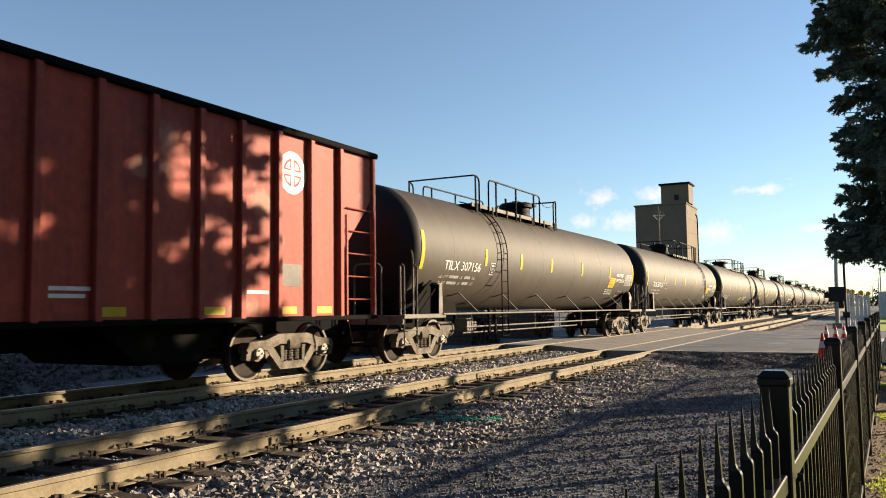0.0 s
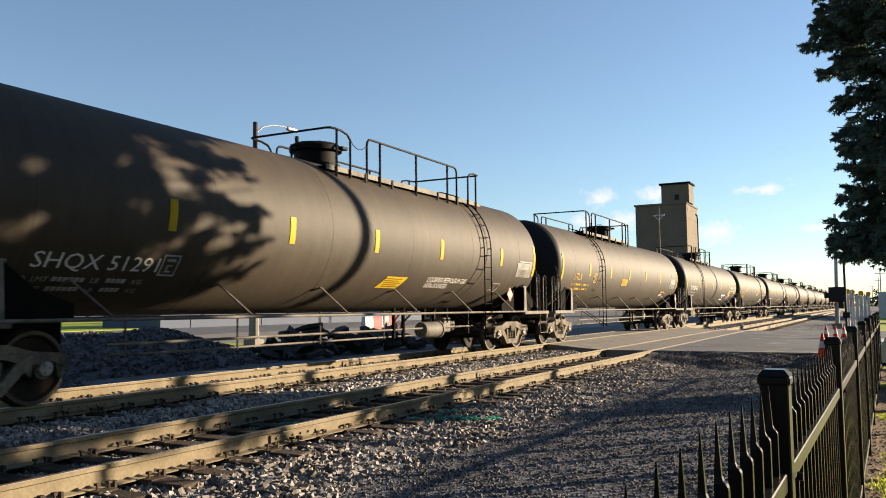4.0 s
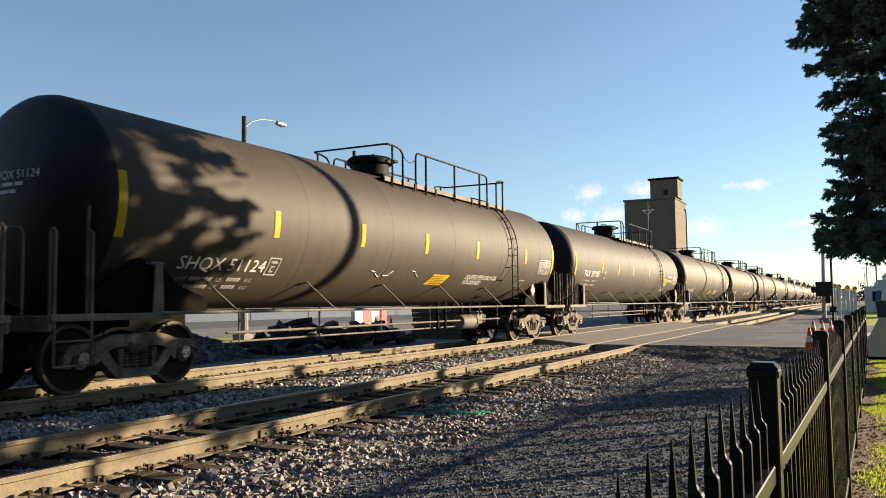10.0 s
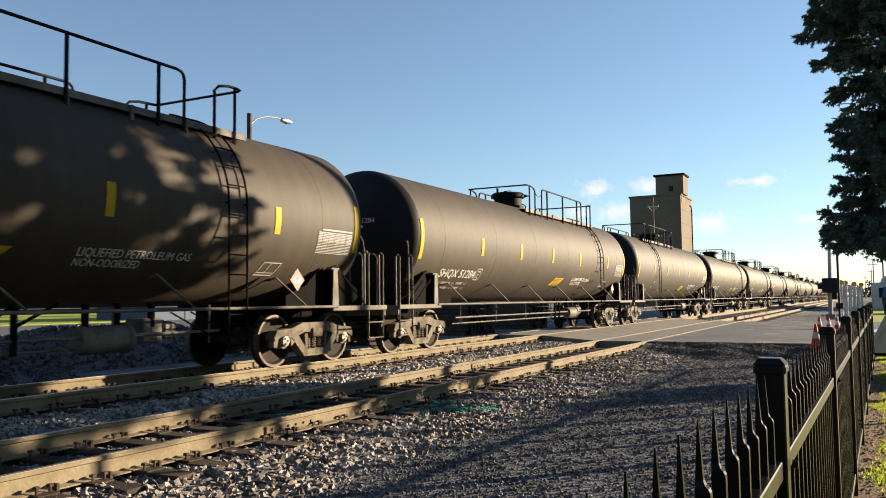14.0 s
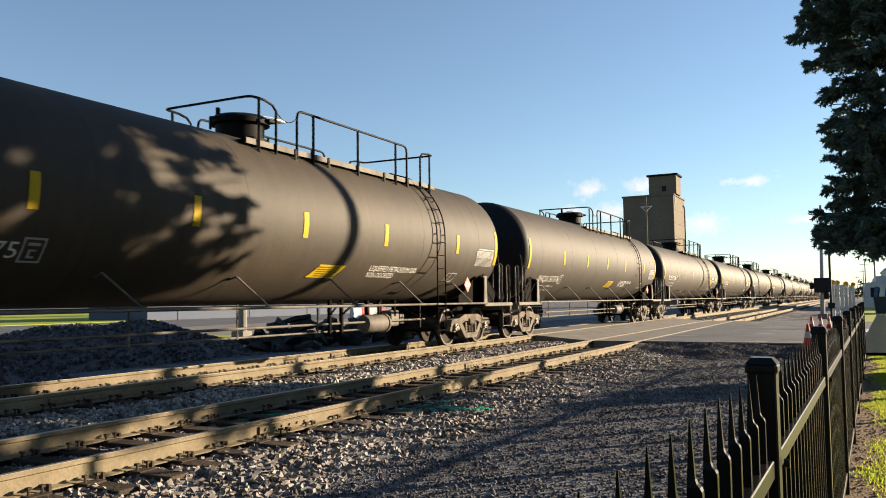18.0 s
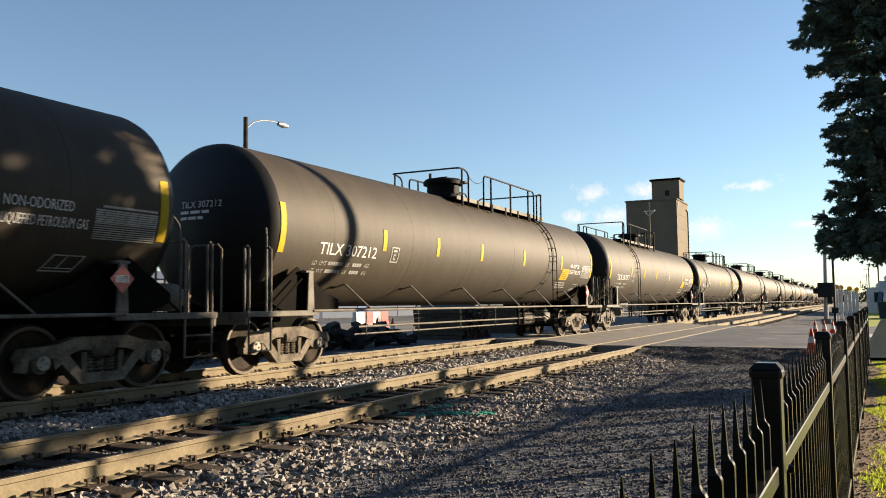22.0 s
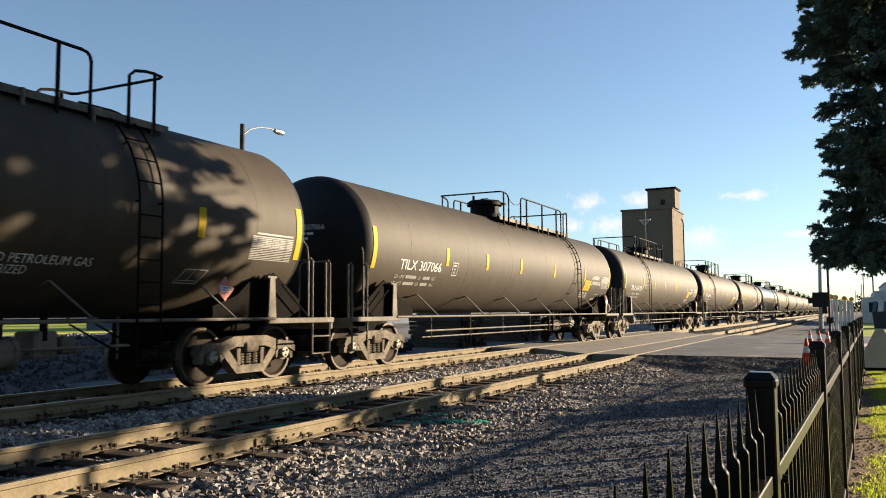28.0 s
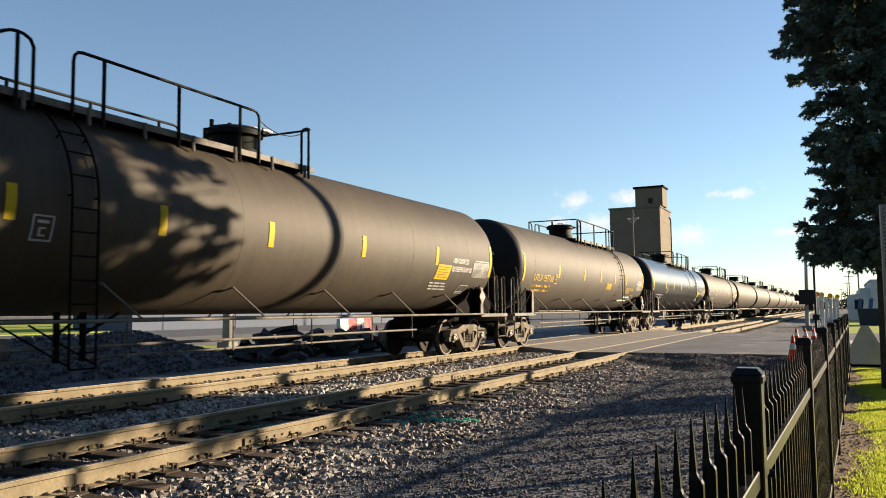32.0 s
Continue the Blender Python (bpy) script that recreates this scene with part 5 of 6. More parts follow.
    part("drain_pipe", Shape().tube([(-0.1, dome - 0.50, 4.45), (-0.1, dome - 0.66, 4.42), (-0.1, dome - 0.66, 4.2)], 0.025, 6), M_RAILPIPE, d)
    part("vent_pipe", Shape().rod((-0.2, dome - 0.36, 4.5), (-0.2, dome - 0.36, 4.66), 0.04, 8), M_RAILPIPE, d)
    part("handle", Shape().tube([(0.12, dome, 4.52), (0.12, dome, 4.60), (-0.12, dome, 4.60), (-0.12, dome, 4.52)], 0.014, 6), M_RAILPIPE, d)
    for s in (0, 180):
        t = pose(0, 0, 0, 0, 0, s)
        out, end = t @ pose(0, over / 2 - 9.48, 0), t @ pose(0, saddle - 7.35, 0)
        part("coupler", ME_COUPLER, M_UNDER, car, at=out)
        part("brake_hose", ME_HOSE, M_UNDER, car, at=out)
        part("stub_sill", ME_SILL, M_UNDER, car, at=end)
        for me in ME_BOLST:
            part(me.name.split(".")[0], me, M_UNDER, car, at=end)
        for me in ME_FLANGE:
            part("saddle_flange", me, M_PIPE, car, "dusty pale flange", at=end)
        part("end_platform", ME_PLAT, M_PIPE, car, "dusty steel end platform", at=end)
        for me in ME_STEP:
            part("sill_step", me, M_PIPE, car, at=end)
        for me in ME_ENDRAIL:
            part(me.name.split(".")[0], me, M_UNDER if me.name.startswith("brace") else M_PIPE, car, at=end)
        part("side_handrail", Shape().rod((1.52, -saddle, 1.04), (1.52, saddle, 1.04), 0.024, 8), M_PIPE, car, "pale dusty handrail pipe", at=t)
        for y in (-6.6, -4.0, -1.4, 1.2, 3.8, 6.4):
            part("handrail_bracket", ME_BRACKET, M_PIPE, car, at=t @ pose(0, y, 0))
        add_truck(car, truck_y if s == 0 else -truck_y)
    gear = {"sh": 3.12, "re": 4.4, "mi": -6.4, "ut": 2.6}[kind[:2]]
    part("brake_cylinder", Shape().lathe([(0.03, gear - 0.46), (0.17, gear - 0.44), (0.19, gear - 0.38), (0.19, gear + 0.28), (0.21, gear + 0.30), (0.21, gear + 0.36), (0.05, gear + 0.38)], "Y", 14, (0.95 if kind[:2] == "sh" else 0.55, 0, 0.66)), M_PIPE if kind[:2] == "sh" else M_TRUCK, car, "dusty brake cylinder", smooth=True)
    part("valve_box", Shape().box(0.62, 0.98, gear + 0.62, gear + 1.00, 0.58, 0.92, bev=0.03).box(0.70, 0.94, gear + 1.06, gear + 1.30, 0.62, 0.84, bev=0.03), M_PIPE, car, "pale brake valve castings")
    part("brake_rod", Shape().rod((0.95 if kind[:2] == "sh" else 0.55, gear + 0.36, 0.66), (0.50, gear + 1.6, 0.60), 0.02, 6), M_PIPE, car)
    for y in (gear - 0.30, gear + 0.2, gear + 0.8):
        hx = 0.95 if kind[:2] == "sh" else 0.55
        part("hanger", Shape().box(hx - 0.04, hx + 0.04, y - 0.03, y + 0.03, 0.80, 1.14), M_UNDER, car)
    post = gear + 1.85 if kind == "mid" else gear - 1.75
    part("pipe_stand", Shape().box(1.00, 1.06, post - 0.03, post + 0.03, 0.52, 1.16).box(1.00, 1.06, post + 0.37, post + 0.43, 0.52, 1.16)
         .rod((1.03, post + 0.40, 0.86), (1.03, post + 0.98, 1.14), 0.022, 6).rod((1.03, post, 0.86), (1.03, post + 0.4, 1.14), 0.020, 6), M_UNDER, car, "black braced pipe stand")
    if kind in ("rear", "utr"):
        part("air_reservoir", ME_RESERVOIR, M_PIPE, car, "dusty brake reservoir", at=pose(0, saddle - 7.35, 0), smooth=True)
    part("brake_pipe", ME_BRAKEPIPE, M_PIPE, car)
    return car


def hazard(y, x=1.50, z=1.50):
    s = Shape()
    s.prism([(y, z + 0.19), (y + 0.19, z), (y, z - 0.19), (y - 0.19, z)], x, x + 0.006)
    return s


def far_car():
    car = thing("tank_car", "distant black tank car in a long train", "tank car")
    part("tank", TANK_PARTS["mid"]["tank"], M_TANK, car)
    for s in (0, 180):
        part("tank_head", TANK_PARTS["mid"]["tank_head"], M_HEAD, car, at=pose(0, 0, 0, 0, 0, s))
    part("dome", Shape().lathe([(0.02, 4.02), (0.50, 4.02), (0.50, 4.50), (0.02, 4.52)], "Z", 12, (0, 0, 0)), M_RAILPIPE, car)
    part("walkway", Shape().box(0.50, 0.98, -1.2, 5.0, 3.84, 3.90), M_UNDER, car)
    part("railing", end_hoop(-1.1, 0.42), M_RAILPIPE, car)
    part("railing", side_bay(0.3, 4.1, RAIL_X), M_RAILPIPE, car)
    part("railing", side_bay(-0.3, 3.4, -RAIL_X), M_RAILPIPE, car)
    part("railing", end_hoop(4.95, -0.42), M_RAILPIPE, car)
    part("side_handrail", Shape().rod((1.52, -9, 1.04), (1.52, 9, 1.04), 0.03, 5), M_PIPE, car)
    part("stub_sill", Shape().box(-1.4, 1.4, -10.05, -7.2, 0.6, 1.05).box(-1.4, 1.4, 7.2, 10.05, 0.6, 1.05), M_UNDER, car)
    for y in (-8.14, 8.14):
        t = part("truck", Shape().box(0.86, 1.05, y - 1.1, y + 1.1, 0.3, 0.65).box(-1.05, -0.86, y - 1.1, y + 1.1, 0.3, 0.65), M_TRUCK, car)
        for d in (-0.889, 0.889):
            part("wheelset", Shape().lathe([(0.02, -0.8), (WHEEL_R, -0.8), (WHEEL_R, 0.8), (0.02, 0.8)], "X", 14, (0, y + d, WHEEL_R)), M_WHEEL, t)
    return car


def gone(t):
    """How far the train has rolled at t seconds."""
    return 12.6847 * t + 0.00247 * t * t + 0.00001 * t ** 3


N_NEAR, N_ALL = 24, 42
# where the middle of each tank car is at the start: the cars are coupled end to end
CAR_START = [24.08]
for n in range(1, N_ALL):
    CAR_START.append(CAR_START[-1] + (SIZES[CARS.get(n - 1, ("", "rear"))[1]][1] + SIZES[CARS.get(n, ("", "rear"))[1]][1]) / 2)


def car_y(n, t):
    """Middle of the n-th tank car at t seconds."""
    return CAR_START[n] - gone(t)


train = []
proto = {"mid": tank_car("mid"), "rear": tank_car("rear"), "shq": tank_car("shq"), "shm": tank_car("shm"), "utm": tank_car("utm"), "utr": tank_car("utr")}
shiny = tank_car("rear", M_TANK_NEW)
tagged(shiny, "glossy new black tank car in the train")
protofar = far_car()
used = set()


def take(ob, key):
    if key in used:
        return copy_thing(ob, pose(0, 0, 0))
    used.add(key)
    return ob


for n in range(N_ALL):
    mark, kind = CARS.get(n, ("", "rear"))
    if n == 22:
        car = shiny
    elif n < N_NEAR:
        car = take(proto[kind], kind)
    else:
        car = take(protofar, "far")
    tagged(car, group="tank cars of the train")
    train.append(car)


def head_text(text, height, x, z, lines, end):
    """Lettering on the rounded front end."""
    s = Shape()
    v, f = lettering(text, height)
    def lay(px, pz):
        q = min(0.98, ((x + px) ** 2 + (z + pz) ** 2) / R_TANK ** 2)
        return (x + px, -(end + 0.55 * math.sqrt(1 - q)) - 0.012, Z_TANK + z + pz)
    s.add([lay(p[0], p[1]) for p in v], f)
    for k in range(lines):
        w = 0.62 - 0.12 * k
        for a, b in ((0.0, 0.3 * w), (0.36 * w, 0.7 * w), (0.76 * w, w)):
            s.add([lay(a, -0.10 - 0.10 * k), lay(b, -0.10 - 0.10 * k), lay(b, -0.05 - 0.10 * k), lay(a, -0.05 - 0.10 * k)], [(0, 1, 2, 3)])
    return s


def stuff(ob):
    tagged(ob, kind="stuff")
    return ob


for n in range(N_NEAR):
    car = train[n]
    mark, kind = CARS.get(n, ("", "rear"))
    use(kind)
    maker = mark[:4] if mark else "SHQX" if kind[:2] == "sh" else "TILX"
    col = M_YLETTER if maker == "UTLX" else M_WHITE
    foot = -38 if maker == "SHQX" else -21
    sh = kind[:2] == "sh"
    start = -7.19 if sh else -7.34 if maker == "UTLX" else -7.72
    if mark:
        part("car_number", tank_text(mark, 0.225, start, foot + 1.2, 1.93 if len(mark) > 5 else None), col, car, "painted reporting mark")
        if n > 0:
            part("end_number", head_text(mark, 0.115, -0.27, 0.25, 2, SIZES[kind][0]), M_WHITE, car, "small white number on the rounded end")
    for line, words in ((0, ("LD", "LMT", "LB", "KG")), (1, ("LT", "WT", "LB", "KG"))):
        low = foot - 7.2 - 6.4 * line
        for word, y in zip(words, (0.0, 0.22, 1.06, 1.72)):
            part("load_limit", tank_text(word, 0.085, start - 0.10 + y, low), col if col != M_WHITE else M_PRINT, car)
        stuff(part("small_print", bars(start - 0.10, low + 3.1, [(0.0, 0.50, 0.06, 0.07), (0.0, 0.58, 0.06, 0.07), (0.0, 0.66, 0.06, 0.07), (0.0, 0.74, 0.06, 0.07), (0.0, 0.82, 0.06, 0.07), (0.0, 0.90, 0.06, 0.07), (0.0, 1.30, 0.06, 0.07), (0.0, 1.38, 0.06, 0.07), (0.0, 1.46, 0.06, 0.07), (0.0, 1.54, 0.06, 0.07)]), col if col != M_WHITE else M_PRINT, car, "figures of small painted print"))
    bx = Shape()
    for y0, y1, a0, a1 in ((0, 0.30, 0, 0.9), (0, 0.30, 12.1, 13), (0, 0.025, 0, 13), (0.275, 0.30, 0, 13), (0.10, 0.13, 2.5, 7), (0.10, 0.20, 2.5, 3.4), (0.10, 0.20, 6.2, 7), (0.07, 0.23, 9, 10.5)):
        q = patch(-5.22 + y0, -5.22 + y1, foot + a0 - 1, foot + a1 - 1)
        bx.add(q.v, q.f)
    stuff(part("stencil_box", bx, M_PRINT if col == M_WHITE else col, car, "small stencilled outline box"))
    ty, ta, tw = (7.20, -6, 1.05) if sh else (7.05, -4, 1.05) if maker == "UTLX" else (7.68, -4.5, 1.02)
    rows = [(0.0, 0.10 * tw, 0.88 * tw, 0.03)]
    for k in range(14):
        cuts = [0.0, 0.13, 0.30, 0.47, 0.66, 0.83, 1.0] if k % 3 else [0.0, 0.22, 0.52, 0.80, 1.0]
        rows += [(0.055 + 0.029 * k, u * tw, (w - u) * tw - 0.012, 0.021 if k < 6 else 0.012) for u, w in zip(cuts, cuts[1:])]
    stuff(part("data_table", bars(ty, ta, rows), M_PRINT, car, "table of small white print"))
    if sh:
        plate, slant, words = (0.60, 1.42, -42, -31) if kind == "shq" else (1.30, 2.12, -44, -33), 0.26, (2.42, -34) if kind == "shq" else (3.50, -34)
    elif maker == "UTLX":
        plate, slant, words = (1.58, 2.36, -24, -14) if n != 3 else (-1.51, -0.76, -23, -13), 0.04, (5.02, -23.5)
    else:
        plate, slant, words = (5.62, 6.34, -27, -12), 0.08, (6.42, -9.5)
        stuff(part("small_print", bars(5.46, -30.5, [(0.085 * k, u + 0.04 * k, w, 0.032) for k in range(3) for u, w in ((0.0, 0.20), (0.24, 0.32), (0.60, 0.24 + 0.04 * k))]), M_PRINT, car, "lines of small white print"))
    wp = part("warning_placard", patch(*plate, slant=slant), M_YPLATE, car, "yellow warning panel with faint print")
    y0, y1, a0, a1 = plate
    for k in range(5):
        a = a1 - (a1 - a0) * (k + 0.8) / 6
        stuff(part("print_line", patch(y0 + 0.08, y1 - 0.08 - 0.1 * (k % 2), a - 0.7, a, 0.011, slant * 0.05), M_OCHRE, wp))
    y, a = words
    w = {"SHQX": 1.92, "UTLX": 1.50}.get(maker, 1.17)
    c2 = M_YLETTER if maker == "UTLX" else M_WHITE
    order = ("LIQUEFIED PETROLEUM GAS", "NON-ODORIZED") if maker != "TILX" else ("NON-ODORIZED", "LIQUEFIED PETROLEUM GAS")
    for k, line in enumerate(order if n != 3 else ()):
        stuff(part("product_name", tank_text(line, 0.128, y, a - (8.2 if maker == "TILX" else 6.0) * k, w if line.startswith("LIQ") else w * (0.80 if maker == "TILX" else 0.55)), c2, car, "painted product lettering"))
    ob = Shape()
    sy = 5.92 if sh else 6.35 if maker == "UTLX" else 7.18
    for y0, y1, a0, a1 in ((0, 0.46, 0, 0.55), (0, 0.46, 9.55, 10.1), (0, 0.016, 0, 10.1), (0.444, 0.46, 0, 10.1), (0.2, 0.214, 2, 9.2), (0.03, 0.43, 2.0, 2.35)):
        q = patch(sy + y0, sy + y1, -42 + a0, -42 + a1, slant=0.12 * (a1 - a0) / 10)
        d = 0.12 * ((a0 + a1) / 2 - 5) / 10
        ob.add([(p[0], p[1] + d, p[2]) for p in q.v], q.f)
    stuff(part("stencil_box", ob, M_PRINT, car, "small stencilled outline box"))
    haz = 6.56 if sh else 8.04 if maker == "TILX" else 7.7
    h = part("hazard_placard", hazard(haz), M_HAZARD, car, "faded red diamond hazard placard")
    part("number_panel", Shape().box(1.506, 1.510, haz - 0.105, haz + 0.105, 1.452, 1.545), M_WHITE, h)
    v, f = lettering("1075", 0.075)
    part("placard_number", Shape().add([(1.514, haz - 0.092 + p[0] * 0.85, 1.465 + p[1] * 0.9) for p in v], f), M_SIGNAL, h)
    if n == 6:
        # two sprayed scrawls
        for y0, a0, k in ((-2.0, -33, 9), (-0.35, -31, 4)):
            pts = [(y0 + 0.11 * i + 0.05 * math.sin(2.3 * i), a0 + 3.2 * math.sin(1.9 * i) + 2.2 * math.sin(3.1 * i + 1)) for i in range(k)]
            scrawl = Shape().tube([on_tank(yy, aa, 0.004) for yy, aa in pts], 0.011, 4)
            part("scrawl", scrawl, M_WHITE if k > 5 else M_GALV, car, "sprayed scrawl")
    if kind == "utr":
        for y0, y1, a0, a1 in ((5.23, 6.28, -38.5, -35.5), (4.6, 6.2, -46, -43)):
            part("paint_patch", patch(y0, y1, a0, a1, 0.012, slant=0.03), M_WHITE, car, "pale rectangle painted over old lettering")
    if kind == "utm":
        part("backing", patch(5.50, 6.10, -38.5, -34, 0.012, slant=0.03), M_PINK, car, "faded pink label")
        part("reflective_strip", patch(5.50, 6.30, -31.5, -29, 0.012), M_YPLATE, car, "yellow strip")
    if n == 4:
        # painted-over patches and an odorant label
        for y0, y1, a0, a1 in ((3.15, 3.85, -31.2, -26.8), (3.87, 4.62, -31.2, -26.8), (3.68, 3.98, -37, -33), (3.25, 3.58, -44, -40), (3.60, 4.28, -44, -40), (6.42, 7.02, -9.2, -5.8)):
            part("paint_patch", patch(y0, y1, a0, a1, 0.012, slant=0.03), M_WHITE, car, "pale rectangle painted over old lettering")
        part("backing", patch(5.98, 6.25, -25.2, -20.5, 0.012, slant=0.03), M_PINK, car, "faded pink label")
        part("odorant_label", patch(5.95, 6.62, -30.3, -26.2, 0.012, slant=0.02), M_WHITE, car, "white label with red lettering")
        part("label_text", tank_text("ODORIZED", 0.075, 5.99, -29.6, 0.60), M_RED, car, "red lettering")


# covered hopper at the head of the visible cars
def hopper():
    car = thing("hopper_car", "oxide-red ribbed open hopper car with patched paint", "hopper car")
    w, z0, z1, hl = 1.50, 1.03, 4.08, 8.1
    s = Shape()
    prof = [(-hl, z1), (hl, z1), (hl, 3.35), (hl - 2.15, z0), (-hl + 2.15, z0), (-hl, 3.35)]
    s.prism(prof, -w, w, "X")
    part("body", s, M_HOPPER, car)
    y = hl - 1.18
    rib = Shape().box(w, w + 0.10, -0.055, 0.055, z0, z1, bev=0.01).mesh("rib")
    while y > -hl + 0.6:
        for e in (0, 180):
            part("rib", rib, M_HOPPER, car, at=pose(0, y if e == 0 else y, 0, 0, 0, 0) if e == 0 else pose(0, y, 0, 0, 0, 180))
        y -= 0.865
    for e in (-1, 1):
        part("corner_post", Shape().box(e * w - 0.02, e * w + 0.06, hl - 0.10, hl, z0, z1, bev=0.01).box(e * w - 0.02, e * w + 0.06, -hl, -hl + 0.10, z0, z1, bev=0.01), M_HOPPER, car)
        part("side_sheet", Shape().prism([(hl - 2.2, z0), (hl - 1.15, z0), (hl - 0.9, 3.0), (hl, 3.3), (hl, z1), (hl - 2.2, z1)], e * w - 0.01, e * w + 0.004, "X"), M_HOPPER, car)
    part("top_rail", Shape().box(-w - 0.10, w + 0.10, -hl - 0.05, hl + 0.05, z1, z1 + 0.10, bev=0.02), M_UNDER, car)
    part("roof_hatch", Shape().box(-0.5, 0.5, hl - 1.4, hl - 0.2, z1 + 0.10, z1 + 0.17, bev=0.02), M_UNDER, car)
    for s in (0, 180):
        t = pose(0, 0, 0, 0, 0, s)
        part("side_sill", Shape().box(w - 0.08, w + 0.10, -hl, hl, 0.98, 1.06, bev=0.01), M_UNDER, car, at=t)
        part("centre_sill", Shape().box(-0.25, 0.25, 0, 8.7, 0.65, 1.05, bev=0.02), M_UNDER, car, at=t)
        part("coupler", Shape().box(-0.1, 0.1, 8.0, 8.75, 0.72, 0.92, bev=0.02).box(-0.17, 0.13, 8.7, 8.92, 0.66, 0.97, bev=0.05), M_UNDER, car, at=t)
        lad = Shape()
        for yy in (hl - 0.98, hl - 0.06):
            lad.box(w + 0.03, w + 0.07, yy - 0.02, yy + 0.02, 0.95, 2.9)
        for k in range(5):
            lad.rod((w + 0.05, hl - 0.98, 1.35 + 0.42 * k), (w + 0.05, hl - 0.06, 1.35 + 0.42 * k), 0.014, 6)
        part("ladder", lad, M_HOPPER, car, at=t)
        part("sill_step", Shape().tube([(w, hl - 0.9, 1.0), (w, hl - 0.75, 0.55), (w, hl - 0.3, 0.55), (w, hl - 0.25, 1.0)], 0.018, 6), M_UNDER, car, at=t)
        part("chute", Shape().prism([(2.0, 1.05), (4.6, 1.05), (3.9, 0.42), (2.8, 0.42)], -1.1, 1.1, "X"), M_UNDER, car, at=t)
        add_truck(car, 6.2 if s == 0 else -6.2)
    # painted roundel: a ring, a white disc and a cross
    ring = Shape()
    def disc(r0, r1, x):
        n = 36
        v = [(x, r * math.cos(2 * math.pi * i / n), r * math.sin(2 * math.pi * i / n)) for r in (r0, r1) for i in range(n)]
        f = [(i, (i + 1) % n, n + (i + 1) % n, n + i) for i in range(n)]
        ring.add(v, f)
    disc(0.24, 0.36, 0)
    ring.box(-0.003, 0.001, -0.035, 0.035, -0.25, 0.25).box(-0.003, 0.001, -0.25, 0.25, -0.035, 0.035)
    for a in (45, 135, 225, 315):
        ring.prism([(0.20 * math.cos(radians(a + d)), 0.20 * math.sin(radians(a + d))) for d in (-24, -8, 8, 24)] + [(0.08 * math.cos(radians(a)), 0.08 * math.sin(radians(a)))], -0.003, 0.001)
    part("roundel", ring, M_WHITE, car, "white round painted emblem", at=pose(w + 0.006, hl - 2.5, 3.45))
    part("tag_panel", Shape().box(w + 0.002, w + 0.006, hl - 2.75, hl - 2.25, 1.55, 1.92), M_CONCRETE, car, "pale painted panel")
    for y in (hl - 1.6, hl - 2.6, hl - 4.3, hl - 6.1):
        part("reflective_strip", Shape().box(w + 0.002, w + 0.006, y - 0.22, y + 0.22, 1.10, 1.22), M_YPLATE, car, "yellow reflective patch")
    pr = Shape()
    for k, (y, ln) in enumerate(((hl - 7.0, 0.6), (hl - 7.0, 0.5), (hl - 3.6, 0.5))):
        pr.box(w + 0.002, w + 0.006, y, y + ln, 1.42 - 0.09 * (k % 2), 1.47 - 0.09 * (k % 2))
    part("small_print", pr, M_WHITE, car)
    return car


hop = hopper()
HOPPER_Y = 5.08


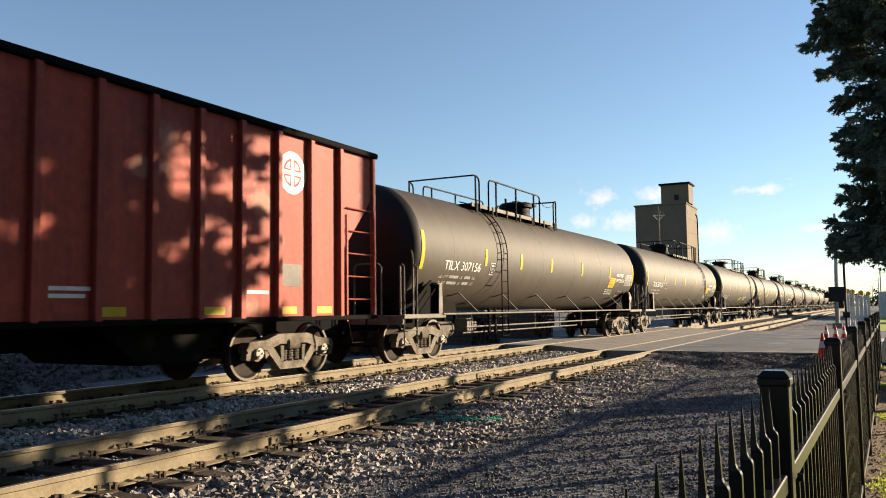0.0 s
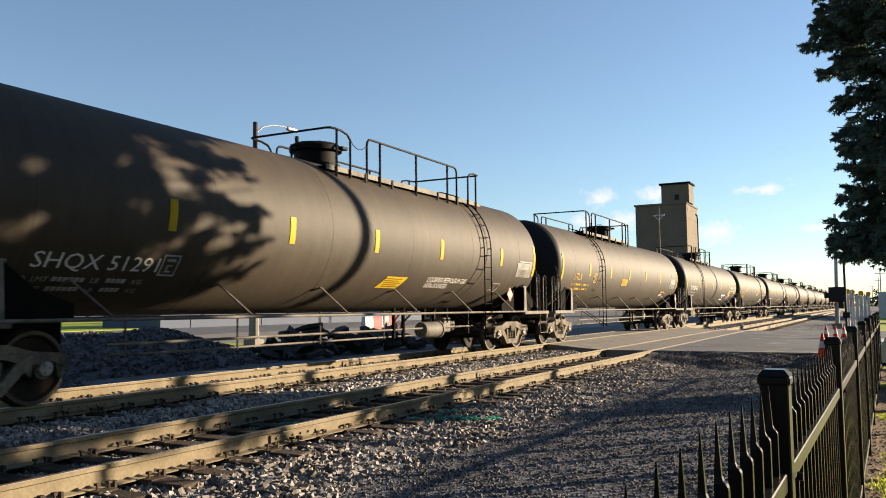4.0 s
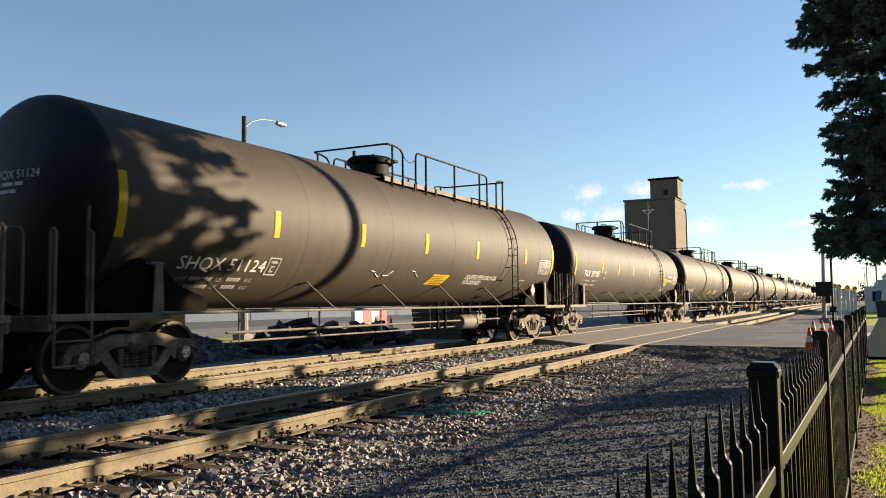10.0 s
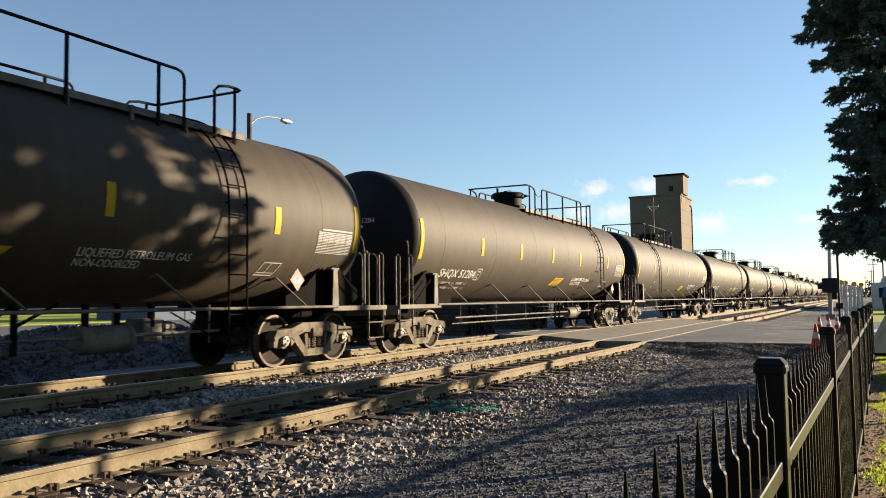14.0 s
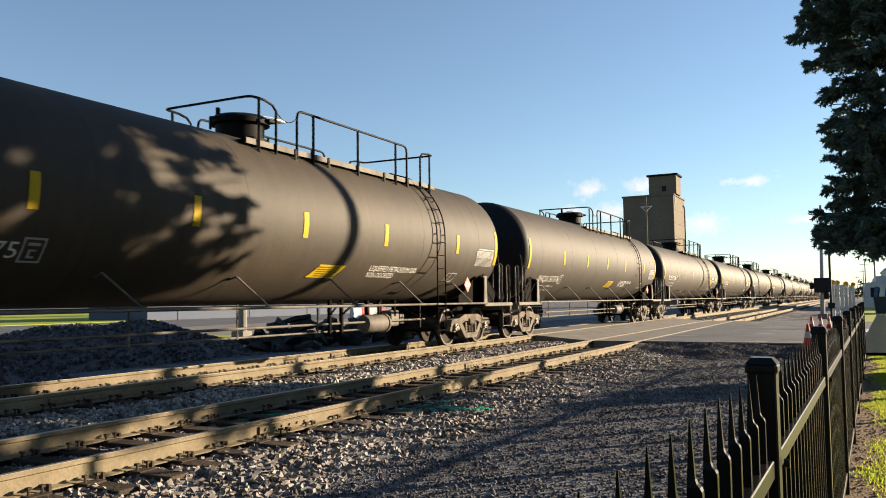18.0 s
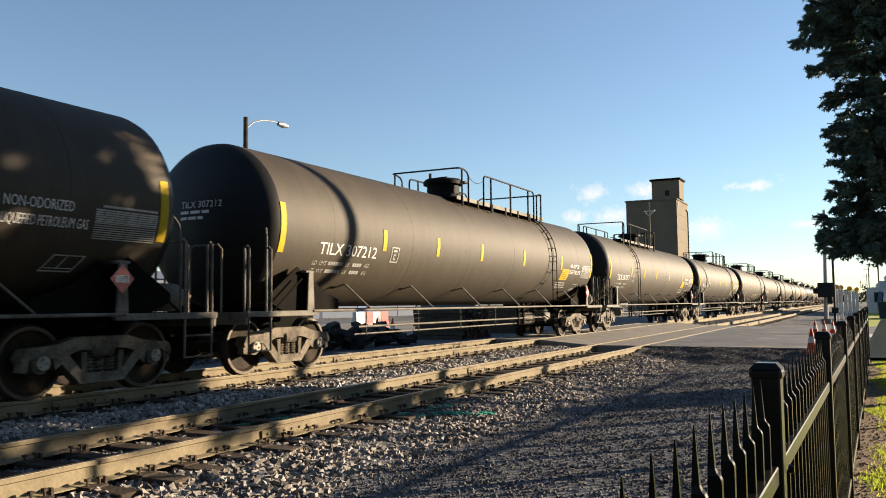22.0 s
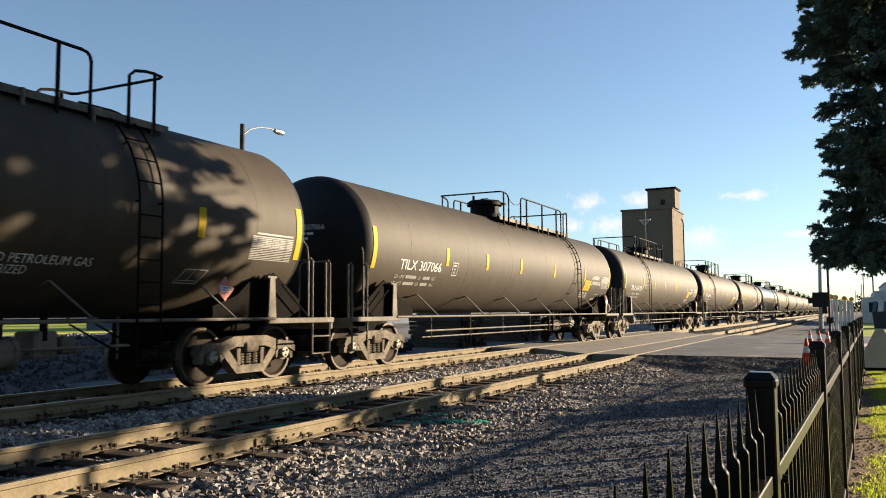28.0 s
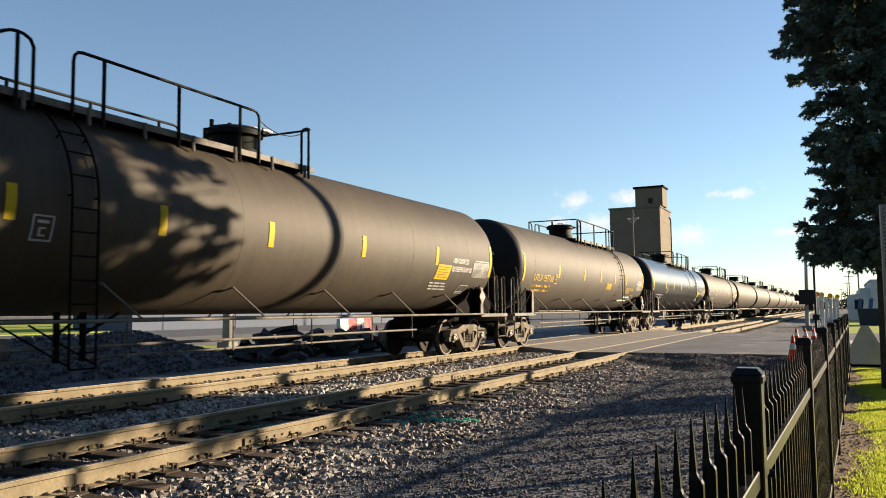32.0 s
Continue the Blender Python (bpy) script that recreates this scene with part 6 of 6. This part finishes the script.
# ---- spruce beside the fence ----
SUN_X, SUN_Y, SUN_RISE = math.sin(radians(SUN_AZ)), math.cos(radians(SUN_AZ)), math.tan(radians(SUN_EL))
def spruce(name, at, height, reach, first, seed, label, clear, gaps=(), whorl=7, needle=0.062):
    """reach(z, a): length of the branches at that height and side; clear(a, z): no branch there;
    gaps: thin places in the crowns that let the low sun through, (across, up, size); whorl: branches to a tier."""
    base = at.translation
    r = random.Random(seed)
    tree = thing(name, label, "tree", at)
    part("trunk", Shape().rod((0, 0, GROUND - 0.1), (0, 0, height), 0.11, 12, 0.02), M_BARK, tree)
    limbs = Shape()
    V, F = [], []
    z = first
    while z < height - 0.2:
        for _ in range(whorl):
            a = r.uniform(0, 6.283)
            if clear(a, z):
                continue
            L = reach(z, a) * r.choice((1.0, 0.95, 0.9, 0.8)) * r.uniform(0.9, 1.06)
            d = Vector((math.cos(a), math.sin(a), 0))
            droop = r.uniform(0.20, 0.38)
            bend = lambda u: Vector((0, 0, z)) + d * (L * u) + Vector((0, 0, L * (-droop * u + (droop - 0.06) * u * u)))
            limbs.tube([bend(u) for u in (0, 0.25, 0.5, 0.75, 1.0)], 0.012, 4)
            side = Vector((-d.y, d.x, 0))
            m = int(L * (23 if needle < 0.1 else 15)) + 2
            for j in range(m):
                u = 0.15 + 0.85 * (j + r.random()) / m
                q = bend(u)
                sl = (0.20 + 0.42 * (1 - u)) * r.uniform(0.6, 1.2)
                w = (d * r.uniform(0.4, 0.9) + side * r.choice((-1, 1)) * r.uniform(0.15, 1.0) + Vector((0, 0, r.uniform(-1.0, 0.30)))).normalized()
                mid = q + w * (sl * 0.5)
                wx, wy = base.x + mid.x, base.y + mid.y
                along = wx * SUN_X + wy * SUN_Y
                if any(((wx * SUN_Y - wy * SUN_X - gs) / (gr + 0.08)) ** 2 + ((mid.z - SUN_RISE * along - gz) / (gr * 0.6 + 0.07)) ** 2 < 1 for gs, gz, gr in gaps):
                    continue
                e1 = w.cross(Vector((0, 0, 1))).normalized()
                e2 = w.cross(e1).normalized()
                nb = 5
                for b in range(nb):
                    c = q + w * (sl * (b + 0.1) / nb)
                    h = needle * (1.3 - 0.7 * b / nb)
                    for e in (e1, e2, (e1 + e2) * 0.71, (e1 - e2) * 0.71):
                        for sg in (-1, 1):
                            o = len(V)
                            V.append(c - w * 0.012)
                            V.append(c + w * 0.05)
                            V.append(c + w * (0.06 + 0.035 * r.random()) + e * (sg * h))
                            F.append((o, o + 1, o + 2))
        z += r.uniform(0.13, 0.21)
    tagged(part("branch", limbs, M_BARK, tree), kind="stuff")
    me = bpy.data.meshes.new("crown")
    me.from_pydata(V, [], F)
    part("crown", me, M_NEEDLE, tree)
    return tree


def spruce_profile(z):
    """Length of the branches at a height, before the side that they grow to counts."""
    pts = ((1.4, 1.7), (2.2, 1.72), (3.4, 1.42), (4.4, 1.42), (5.4, 1.38), (6.0, 1.6), (6.6, 1.42), (7.3, 2.0), (8.0, 1.6), (10.5, 0.9), (12.5, 0.15))
    for (z0, r0), (z1, r1) in zip(pts, pts[1:]):
        if z <= z1:
            return r0 + (r1 - r0) * (z - z0) / (z1 - z0)
    return 0.15


def spruce_reach(z, a):
    """The crown is drawn out towards the open side over the fence."""
    return spruce_profile(z) * (0.82 + 0.42 * max(0.0, math.cos(a - radians(120))) ** 2)


GAPS = [(-11.80, 3.31, 0.24), (-12.46, 2.99, 0.25), (-12.73, 2.84, 0.18), (-11.82, 2.92, 0.17), (-11.29, 2.71, 0.09), (-11.96, 2.32, 0.15), (-11.78, 2.06, 0.15), (-12.37, 2.04, 0.17), (-12.46, 2.27, 0.13), (-12.13, 2.49, 0.13), (-11.83, 3.65, 0.14), (-11.42, 2.11, 0.06), (-13.08, 2.90, 0.16), (-7.90, -0.09, 0.13), (-8.25, -0.16, 0.10)]
spruce("spruce_tree", pose(0.80, 18.0, 0), 12.4, spruce_reach, 2.25, 21, "dark blue-green spruce tree with drooping branches beside the fence",
       lambda a, z: abs(math.degrees(a) - 130) < 36 and 3.3 < z < 4.7, GAPS)
# out of view: added so that its shadow darkens cars and rails
spruce("spruce_tree", pose(3.90, 17.9, 0), 11.0, lambda z, a: (0.95 if z < 4.0 else 1.30) * spruce_profile(z), 3.6, 23, "unseen spruce added to shade the cars and rails",
       lambda a, z: False, GAPS, 4, 0.12)
# small unseen trees, added to throw shade bands over gravel and rails
for x, y, high, wide, low, seed in ((2.5, 18.6, 1.9, 0.75, 0.0, 24), (2.9, 20.3, 2.0, 0.95, 0.0, 25), (2.0, 21.4, 4.7, 0.62, 2.6, 26)):
    spruce("spruce_tree", pose(x, y, 0), high, lambda z, a, high=high, wide=wide: wide * max(0.12, 1.05 - (z + 0.3) / (high + 0.3)) ** 0.6, low, seed,
           "unseen young spruce added to shade the gravel", lambda a, z: False, (), 5, 0.12)


# ---- unseen broad trees round the lawn, behind the viewer, added to block skylight ----
def broad_tree(at, high, wide, seed):
    r = random.Random(seed)
    tree = thing("broadleaf_tree", "unseen leafy tree added to block skylight", "tree", at, group="lawn trees")
    part("trunk", Shape().rod((0, 0, GROUND - 0.1), (0, 0, high * 0.45), 0.28, 12, 0.17), M_BARK, tree)
    V, F = [], []
    for k in range(9):
        a, e = 6.283 * k / 9 + r.uniform(-.3, .3), r.uniform(0.2, 1.0)
        tip = Vector((wide * 0.7 * math.cos(a), wide * 0.7 * math.sin(a), high * (0.45 + 0.45 * e)))
        part("limb", Shape().rod((0, 0, high * (0.25 + 0.2 * e)), tip, 0.10, 7, 0.03), M_BARK, tree)
        for _ in range(22):
            c = tip * r.uniform(0.55, 1.05) + Vector((r.gauss(0, wide * 0.22), r.gauss(0, wide * 0.22), r.gauss(0, high * 0.10)))
            for _ in range(36):
                q = c + Vector((r.gauss(0, 0.35), r.gauss(0, 0.35), r.gauss(0, 0.28)))
                u = Vector((r.gauss(0, 1), r.gauss(0, 1), r.gauss(0, 0.6))).normalized() * 0.16
                w = u.orthogonal() * 0.7
                o = len(V)
                V += [q - u, q + w, q + u, q - w]
                F.append((o, o + 1, o + 2, o + 3))
    me = bpy.data.meshes.new("crown")
    me.from_pydata(V, [], F)
    part("crown", me, M_LEAF, tree)


for x, y, h, w, sd in ((12, 9, 11, 4.5, 71), (9, 0.5, 12, 4.5, 72), (13, -9, 12, 5, 73), (4.5, -10, 11, 4.5, 74), (-4.5, -14, 11, 4.5, 75)):
    broad_tree(pose(x, y, 0), h, w, sd)


def motions():
    seconds = list(range(0, 33))
    for n, car in enumerate(train):
        walk(car, [(t, pose(CAR_X, car_y(n, t), MAIN_TOP)) for t in seconds])
    walk(hop, [(t, pose(CAR_X, HOPPER_Y - gone(t), MAIN_TOP)) for t in seconds])
    # every wheel rolls the same way
    steps = range(0, 32 * FPS + 1)
    first = WHEELS[0]
    walk(first, [(k / FPS, pose(0, 0, 0, math.degrees(gone(k / FPS) / WHEEL_R))) for k in steps])
    keys = first.animation_data
    for ob in bpy.data.objects:
        if ob != first and ob.parent and ob.name.split(".")[0] in ("wheelset", "tread", "axle_cap") and ob.parent.name.startswith("truck") and ob.data in (ME_WHEELSET, *ME_RIM, *ME_CAP):
            ob.rotation_mode = "QUATERNION"
            data = ob.animation_data_create()
            data.action = keys.action
            data.action_slot = keys.action_slot


motions()
